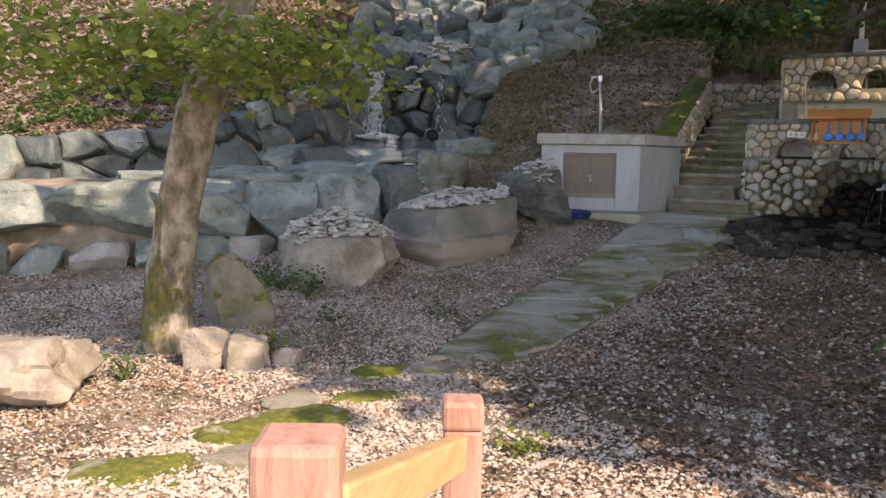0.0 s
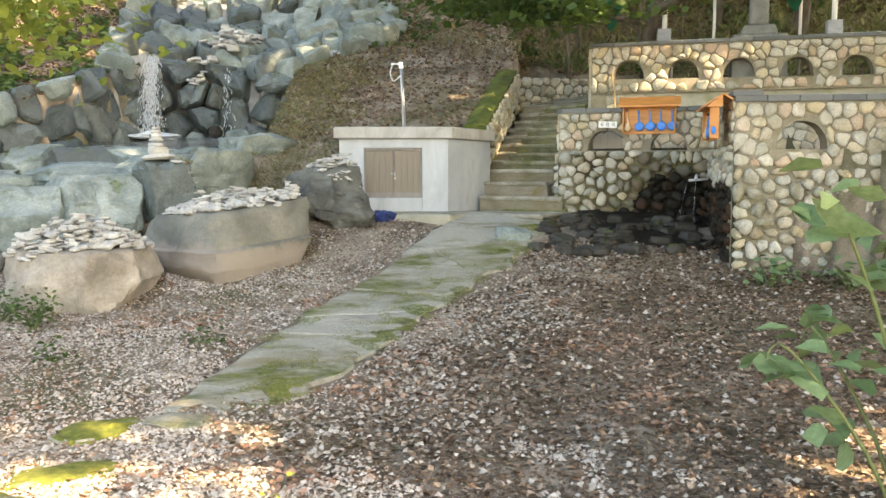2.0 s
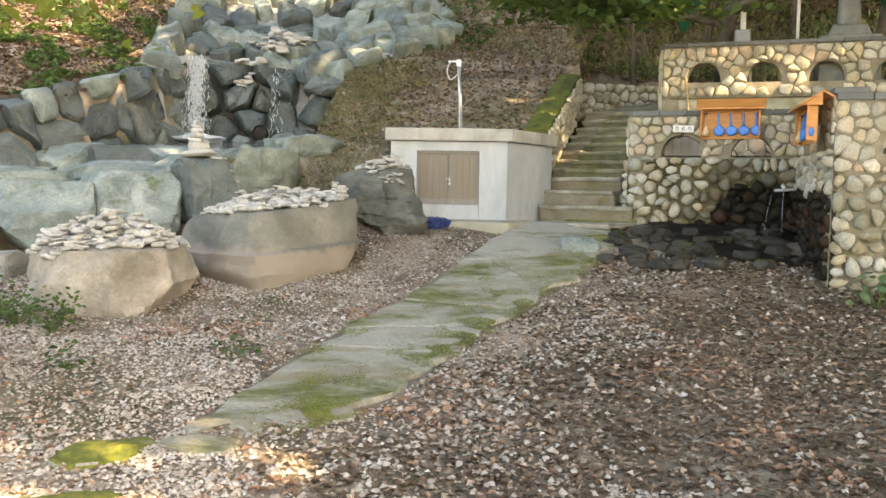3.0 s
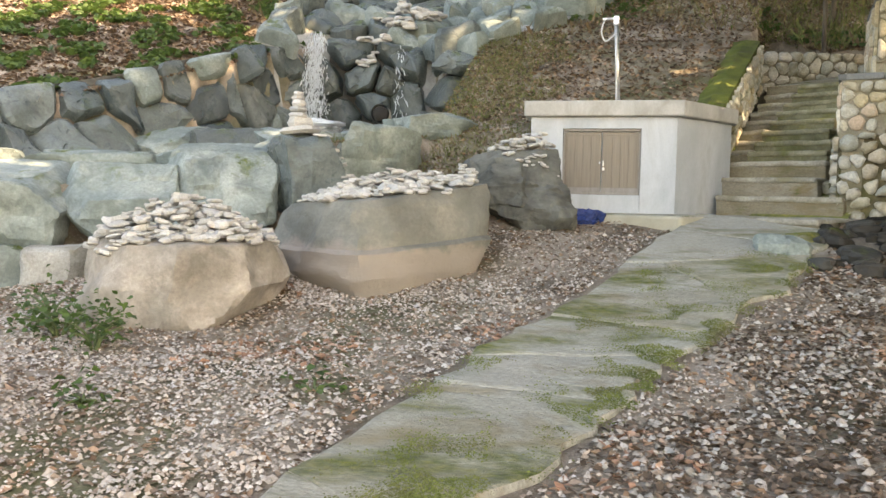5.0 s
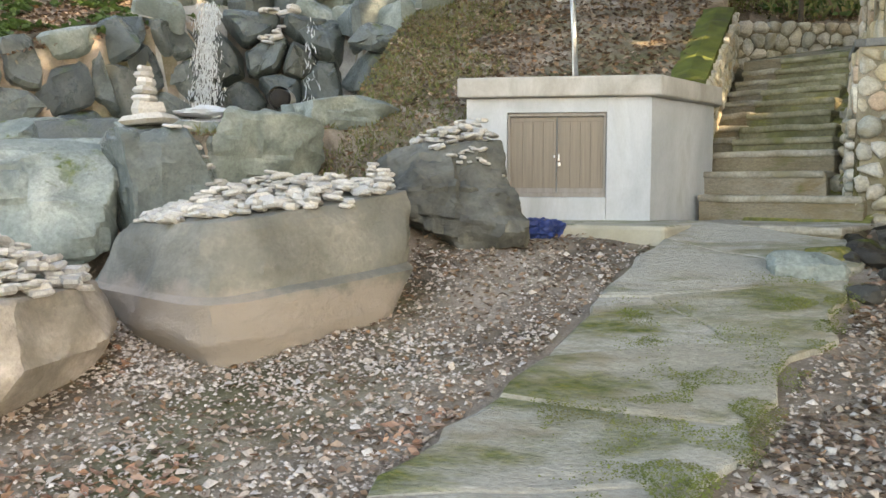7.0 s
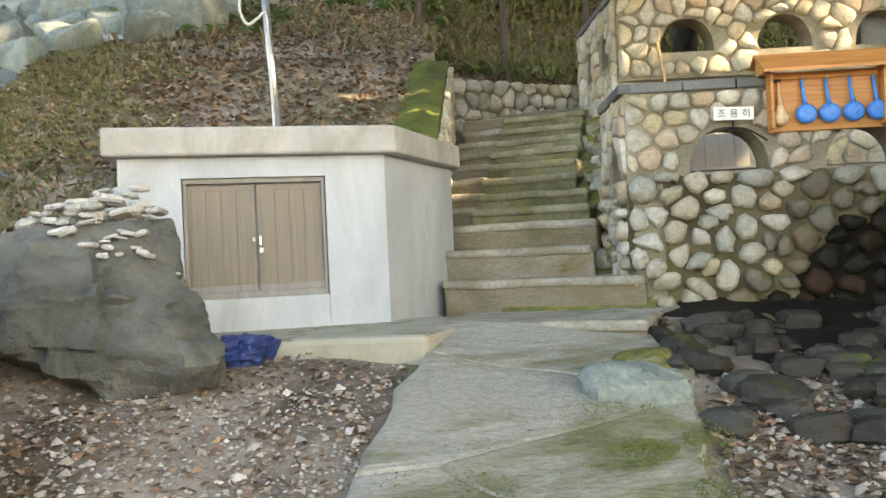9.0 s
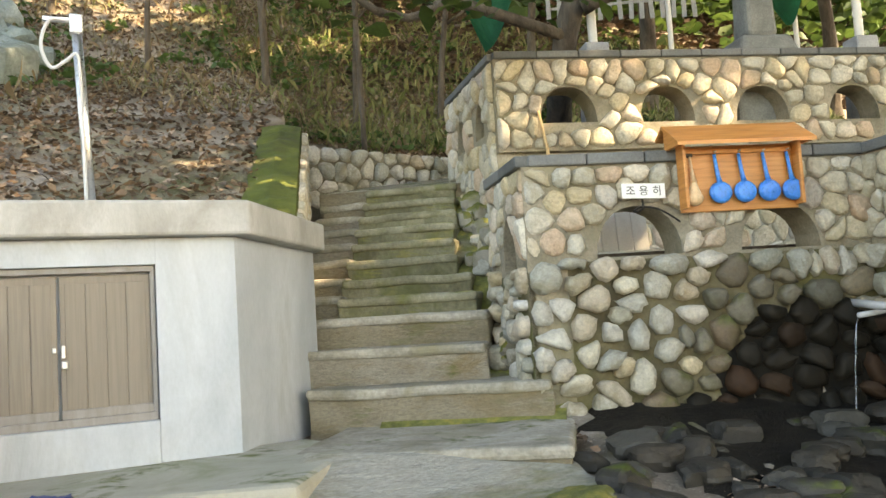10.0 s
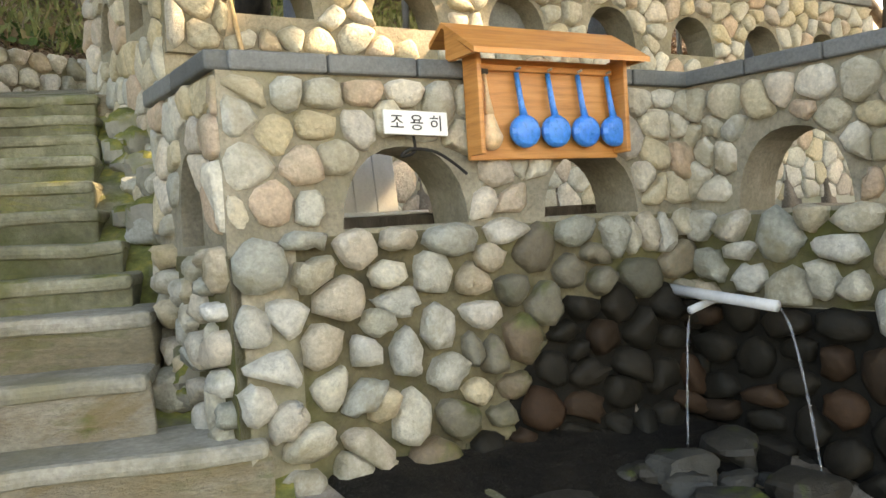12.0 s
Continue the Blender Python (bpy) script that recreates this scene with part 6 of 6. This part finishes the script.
# tree behind the upper wall with its curved bough
tree("dark tree behind the upper wall with a long bending bough", (4.62, 2.95, 2.1), (5.6, 2.2, 6.5), 0.16, 0.1, [(4.55, 2.6, 3.3), (4.7, 2.3, 4.2)], M["darkbark"],
     [([(4.55, 2.45, 3.55), (3.6, 2.46, 3.75), (3.19, 2.59, 3.86), (2.91, 2.76, 3.73), (2.55, 2.87, 3.79), (2.24, 2.88, 3.99), (1.8, 2.8, 4.4)], 0.07, 0.03),
      ([(4.6, 2.2, 3.8), (5.05, 1.75, 3.98), (5.5, 1.4, 4.1), (6.4, 0.9, 4.3)], 0.1, 0.06)])
for base, lean, r in (((2.18, 6.75, 3.1), -0.1, 0.075), ((0.6, 7.3, 4.2), 0.1, 0.05), ((-0.7, 9.5, 5.3), 0.2, 0.08), ((3.9, 7.9, 3.6), 0.1, 0.06), ((3.4, 6.1, 2.9), -0.15, 0.05), ((5.6, 8.2, 3.8), 0.25, 0.07), ((-3.2, 11, 6.2), 0.1, 0.1), ((1.6, 10.5, 5.5), -0.1, 0.09), ((8.0, 9.0, 5.0), 0.2, 0.1)):
    top = (base[0] + lean * 2, base[1] - 0.4, base[2] + 5)
    tree("thin bare tree trunk on the leafy bank", (base[0], base[1], float(land(base[0], base[1])) - 0.15), top, r, r * 0.5, [(base[0] + lean * 0.3, base[1] - 0.1, base[2] + 1.6)], M["darkbark"],
         [([(base[0] + lean * 0.6, base[1] - 0.15, base[2] + 2.0), (base[0] + lean * 3 + 0.4, base[1] - 0.4, base[2] + 2.8), (base[0] + lean * 4 + 0.8, base[1] - 0.5, base[2] + 3.6)], r * 0.4, r * 0.15)], None, sides=9)


# broad-leaved shrub at the edge of the yard
def shrub(label, centre, spread_, n, rng, leaf="broadleaf", size=(0.09, 0.17), stems=9, shape="broad", tilt=0.45):
    s = thing("shrub", label, "shrub", Matrix.Translation(centre))
    pts = []
    for i in range(stems):
        a = rng.uniform(0, 2 * math.pi)
        tip = Vector((math.cos(a) * spread_[0] * rng.uniform(0.4, 1), math.sin(a) * spread_[1] * rng.uniform(0.4, 1), spread_[2] * rng.uniform(0.45, 1.0)))
        line_ = smooth_line([(0, 0, -0.1), (tip.x * 0.3, tip.y * 0.3, tip.z * 0.55), tip * 0.85 + Vector((0, 0, spread_[2] * 0.12)), tip], 12)
        part("stem", tube("stem", line_, [0.014 - 0.0009 * k for k in range(12)], M["stem"], 6), s)
        for p in line_[4:]:
            for _ in range(max(1, n // (stems * 8))):
                pts.append(np.array(p) + rng.normal(size=3) * 0.09)
    part("leaves", scatter_mesh("leaves", np.array(pts), size, M[leaf], rng, shape, tilt), s)
    return s


shrub("leafy shrub with broad pale-green leaves", (2.75, -10.75, -1.45), (0.95, 0.7, 2.1), 330, rngt, stems=14, size=(0.12, 0.21))
shrub("leafy shrub with broad pale-green leaves", (3.5, -10.3, -1.45), (0.9, 0.8, 2.4), 400, rngt, stems=14, size=(0.12, 0.21))
for x, y, w, h, n in ((2.75, -11.5, 0.5, 0.7, 90), (4.6, -4.0, 0.35, 0.35, 60), (5.6, -4.1, 0.4, 0.3, 60)):
    shrub("low broad-leaved plant beside the wall", (x, y, float(land(x, y))), (w, w, h), n, rngt, stems=7, size=(0.08, 0.16))
for x, y, w, h, n in ((-4.55, -5.5, 0.35, 0.22, 220), (-4.05, -5.75, 0.3, 0.2, 200), (-4.95, -5.1, 0.25, 0.25, 120), (-3.5, -8.3, 0.25, 0.2, 90), (-4.35, -9.6, 0.2, 0.22, 60), (-2.0, -6.4, 0.16, 0.07, 60), (-3.3, -6.9, 0.12, 0.06, 30), (-0.4, -10.4, 0.2, 0.08, 60), (-6.6, -3.95, 0.3, 0.25, 90)):
    shrub("small clump of green ground plants", (x, y, float(land(x, y))), (w, w, h), n, rngt, "yellowgreen" if x > -3.6 and y < -8 else "green", (0.035, 0.075), 8, "broad", 0.5)


# ---- ground cover ----
def over(xr, yr, n, rng, keep=None, dz=0.01):
    x, y = rng.uniform(*xr, n), rng.uniform(*yr, n)
    rim = np.minimum(np.minimum(x - xr[0], xr[1] - x), y - yr[0])
    ok = rim > 1.6 * rng.uniform(0, 1, n) ** 2
    x, y = x[ok], y[ok]
    if keep is not None:
        ok = keep(x, y)
        x, y = x[ok], y[ok]
    return np.stack([x, y, land(x, y) + relief(x, y) + dz], 1)


def on_path(x, y):
    l = np.interp(y, [p[1] for p in PATH_L], [p[0] for p in PATH_L])
    r = np.interp(y, [p[1] for p in PATH_R], [p[0] for p in PATH_R])
    return (x > l - 0.05) & (x < r + 0.05) & (y > -8.1) & (y < 0)


def in_yard(x, y):
    wall = np.interp(x, BANK_X, BANK_Y)
    w, r = (x - 2.385) * 0.292 + (y + 0.085) * 0.956, (x - 2.385) * 0.956 - (y + 0.085) * 0.292
    alcove = (w > -1.5 + 0.25 * np.sin(5 * x)) & (r > 0.15) & (r < 3.0)
    return ~on_path(x, y) & ~alcove & (y < np.where(x < -3, wall + 0.1, -0.2)) & (land(x, y) < 0.4)


def on_hill(x, y):
    return (land(x, y) > 1.15) & ~((x < -2.4) & (y > np.interp(x, FALL_X, FALL_Y) + 0.2) & (x > -7.4) & (y < 9.5)) & ~((x > 1.1 + 0.13 * y) & (x < 4.9) & (y < 4.9)) & ~((x > 2.2) & (y < 3.6)) & ~((x > -1.6) & (x < 1.4) & (y < 1.45))


def cover(name, label, cat, pts, size, mat, shape, tilt):
    thing(name, label, cat, kind="stuff", me=scatter_mesh(name, pts, size, M[mat], rngt, shape, tilt))


M["darkleaf"] = surface("dark_leaves", [(0.09, 0.06, 0.04), (0.16, 0.11, 0.075)], 1.2, 0.8, 0, 30, island=True, spread=[(0.045, 0.03, 0.02), (0.12, 0.08, 0.05), (0.2, 0.13, 0.085), (0.07, 0.05, 0.035)])
M["redleaf"] = surface("reddish_dead_leaves", [(0.25, 0.13, 0.08), (0.42, 0.26, 0.18)], 1.2, 0.8, 0, 30, island=True, spread=[(0.2, 0.09, 0.055), (0.42, 0.24, 0.16), (0.52, 0.36, 0.26), (0.3, 0.15, 0.09)])
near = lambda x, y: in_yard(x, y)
# dark leaves right, extra pale grit left: the yard's shade and light partly put into colour
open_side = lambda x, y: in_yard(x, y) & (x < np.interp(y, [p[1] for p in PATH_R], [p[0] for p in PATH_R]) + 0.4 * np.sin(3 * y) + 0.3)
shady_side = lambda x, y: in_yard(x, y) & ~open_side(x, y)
cover("leaf_litter", "brown fallen leaves strewn over the yard", "fallen leaves", over((-11, 7.5), (-16.5, -0.4), 110000, rngt, near, 0.012), (0.025, 0.08), "leaf", "leaf", 0.35)
cover("leaf_litter", "dark leaves matted on the shady side of the yard, shade put into their colour", "fallen leaves", over((-1.5, 7.5), (-14, -0.4), 60000, rngt, shady_side, 0.013), (0.03, 0.09), "darkleaf", "leaf", 0.3)
cover("gravel", "pale gravel and chips among the leaves", "gravel", over((-8, 7), (-15.5, -0.6), 34000, rngt, near, 0.004), (0.012, 0.038), "gravel", "chip", 0.25)
cover("gravel", "larger pale stones scattered over the yard", "gravel", over((-3.5, 6), (-13.5, -1.2), 4200, rngt, near, 0.008), (0.03, 0.09), "grit", "chip", 0.25)
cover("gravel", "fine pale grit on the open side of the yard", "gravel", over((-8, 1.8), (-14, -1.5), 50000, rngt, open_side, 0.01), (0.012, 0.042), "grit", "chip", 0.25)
cover("leaf_litter", "reddish fallen leaves lying in drifts", "fallen leaves", over((-7, 5), (-12.5, -2), 30000, rngt, lambda x, y: near(x, y) & (relief(x * 1.1 + 5, y * 1.1) > 0.016), 0.016), (0.04, 0.1), "redleaf", "leaf", 0.4)
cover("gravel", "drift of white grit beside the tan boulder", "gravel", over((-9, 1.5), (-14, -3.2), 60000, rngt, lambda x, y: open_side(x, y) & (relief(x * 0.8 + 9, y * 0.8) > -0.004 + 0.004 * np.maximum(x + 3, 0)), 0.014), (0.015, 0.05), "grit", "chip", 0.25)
cover("gravel", "pale gravel spread over the open end of the yard", "gravel", over((-3.5, 3.4), (-15.5, -8.6), 52000, rngt, lambda x, y: near(x, y) & (relief(x * 0.9 + 2, y * 0.9) + 0.016 * (-10.2 - y) > -0.01 + 0.02 * np.maximum(x - 1.2, 0)), 0.013), (0.015, 0.055), "grit", "chip", 0.25)
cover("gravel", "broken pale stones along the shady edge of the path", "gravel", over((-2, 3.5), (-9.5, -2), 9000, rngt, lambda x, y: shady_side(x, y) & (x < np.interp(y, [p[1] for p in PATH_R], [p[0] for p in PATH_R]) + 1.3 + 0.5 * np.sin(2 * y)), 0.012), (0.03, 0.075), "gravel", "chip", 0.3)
cover("leaf_litter", "brown fallen leaves covering the bank", "fallen leaves", over((-12, 10), (-3, 17), 60000, rngt, on_hill, 0.02), (0.04, 0.12), "leaf", "leaf", 0.5)
cover("leaf_litter", "dark leaves matted over the bank", "fallen leaves", over((-12, 10), (-3, 17), 60000, rngt, on_hill, 0.022), (0.04, 0.12), "darkleaf", "leaf", 0.5)
cover("leaf_litter", "brown fallen leaves on the bank behind the terraces", "fallen leaves", over((2.0, 15), (2.6, 12), 46000, rngt, lambda x, y: land(x, y) > 2.15, 0.02), (0.05, 0.13), "leaf", "leaf", 0.5)
cover("dry_grass", "dry stalks on the bank behind the terraces", "dry grass", over((2.0, 15), (3.4, 12), 16000, rngt, lambda x, y: land(x, y) > 2.3, 0.0), (0.12, 0.35), "bankgrass", "blade", 0.6)
cover("grass", "tufts of yellow-green grass high on the bank", "grass", over((-5, 9), (4.8, 14), 11000, rngt, lambda x, y: on_hill(x, y) & (relief(x * 0.7 + 1, y * 0.7) > -0.004), 0.0), (0.05, 0.17), "bankgrass", "blade", 0.6)
cover("leaf_litter", "brown fallen leaves over the bank beyond the pool", "fallen leaves", over((-24, -6), (-5, 15), 60000, rngt, lambda x, y: land(x, y) > 0.9, 0.02), (0.07, 0.17), "darkleaf", "leaf", 0.5)
cover("dry_grass", "dry stalks and twigs on the bank", "dry grass", over((-12, 10), (-3, 13), 15000, rngt, lambda x, y: on_hill(x, y) & (y > 4.6), 0.0), (0.08, 0.3), "drygrass", "blade", 0.5)
tuft = lambda x, y: (land(x, y) > 0.1) & (relief(x * 1.3 + 3, y * 1.3) + 0.05 * (-1.7 - x) > -0.012)
cover("leaf_litter", "dead leaves caught in the grass beside the shed", "fallen leaves", over((-4.0, -0.6), (-2.0, 4.5), 7000, rngt, lambda x, y: land(x, y) > 0.1, 0.015), (0.04, 0.1), "leaf", "leaf", 0.5)
cover("grass", "short dry grass on the bank beside the shed", "grass", over((-4.2, -0.4), (-2.2, 5.0), 9000, rngt, tuft, 0.0), (0.03, 0.08), "drygrass", "blade", 0.7)
cover("grass", "short green grass on the bank beside the shed", "grass", over((-4.4, -0.6), (-2.2, 5.0), 34000, rngt, tuft, 0.0), (0.035, 0.1), "bankgrass", "blade", 0.7)
cover("undergrowth", "low green plants on the bank above the rocks", "undergrowth", over((-13, -6.3), (-2.5, 7), 20000, rngt, lambda x, y: (y > np.interp(x, FALL_X, FALL_Y) + 0.5) & (relief(x * 1.6, y * 1.6) > 0.002), 0.08), (0.06, 0.17), "green", "broad", 0.6)
cover("undergrowth", "green and yellow undergrowth high on the bank", "undergrowth", over((-4, 13), (5.5, 20), 26000, rngt, lambda x, y: on_hill(x, y) & (relief(x * 0.6, y * 0.6) > 0.004), 0.12), (0.06, 0.16), "green", "broad", 0.7)
# leafy sprays hanging over the bank behind the shed
for c, n in (((0.75, 0.2, 3.35), 330), ((2.1, 0.3, 3.2), 360), ((3.2, 0.6, 3.35), 200)):
    c = (c[0], c[1] + 0.3, c[2] + 0.25)
    pts = np.array(c) + rngt.normal(size=(n, 3)) * np.array([0.6, 0.4, 0.17])
    spray = thing("leafy_spray", "green leafy spray hanging over the bank", "foliage")
    part("leaves", scatter_mesh("leaves", pts, (0.12, 0.24), M["green"], rngt, "broad", 0.5), spray)
    part("twig", tube("twig", smooth_line([(c[0] + 0.5, c[1] + 5.2, c[2] + 2.6), (c[0] + 0.2, c[1] + 1.8, c[2] + 1.1), c], 10), [0.03 - 0.002 * k for k in range(10)], M["darkbark"], 6), spray)
cover("leaf_litter", "dark leaves on the far slope above the terraces", "fallen leaves", over((4, 32), (9, 24), 42000, rngt, None, 0.03), (0.16, 0.42), "darkleaf", "leaf", 0.4)
far_pts = over((-26, 28), (12, 26), 50000, rngt, None, 1.0)
far_pts[:, 2] += rngt.uniform(-1, 4, len(far_pts))
cover("far_wood", "dense green and brown woodland high on the bank", "woodland", far_pts, (0.25, 0.6), "green", "broad", 0.8)
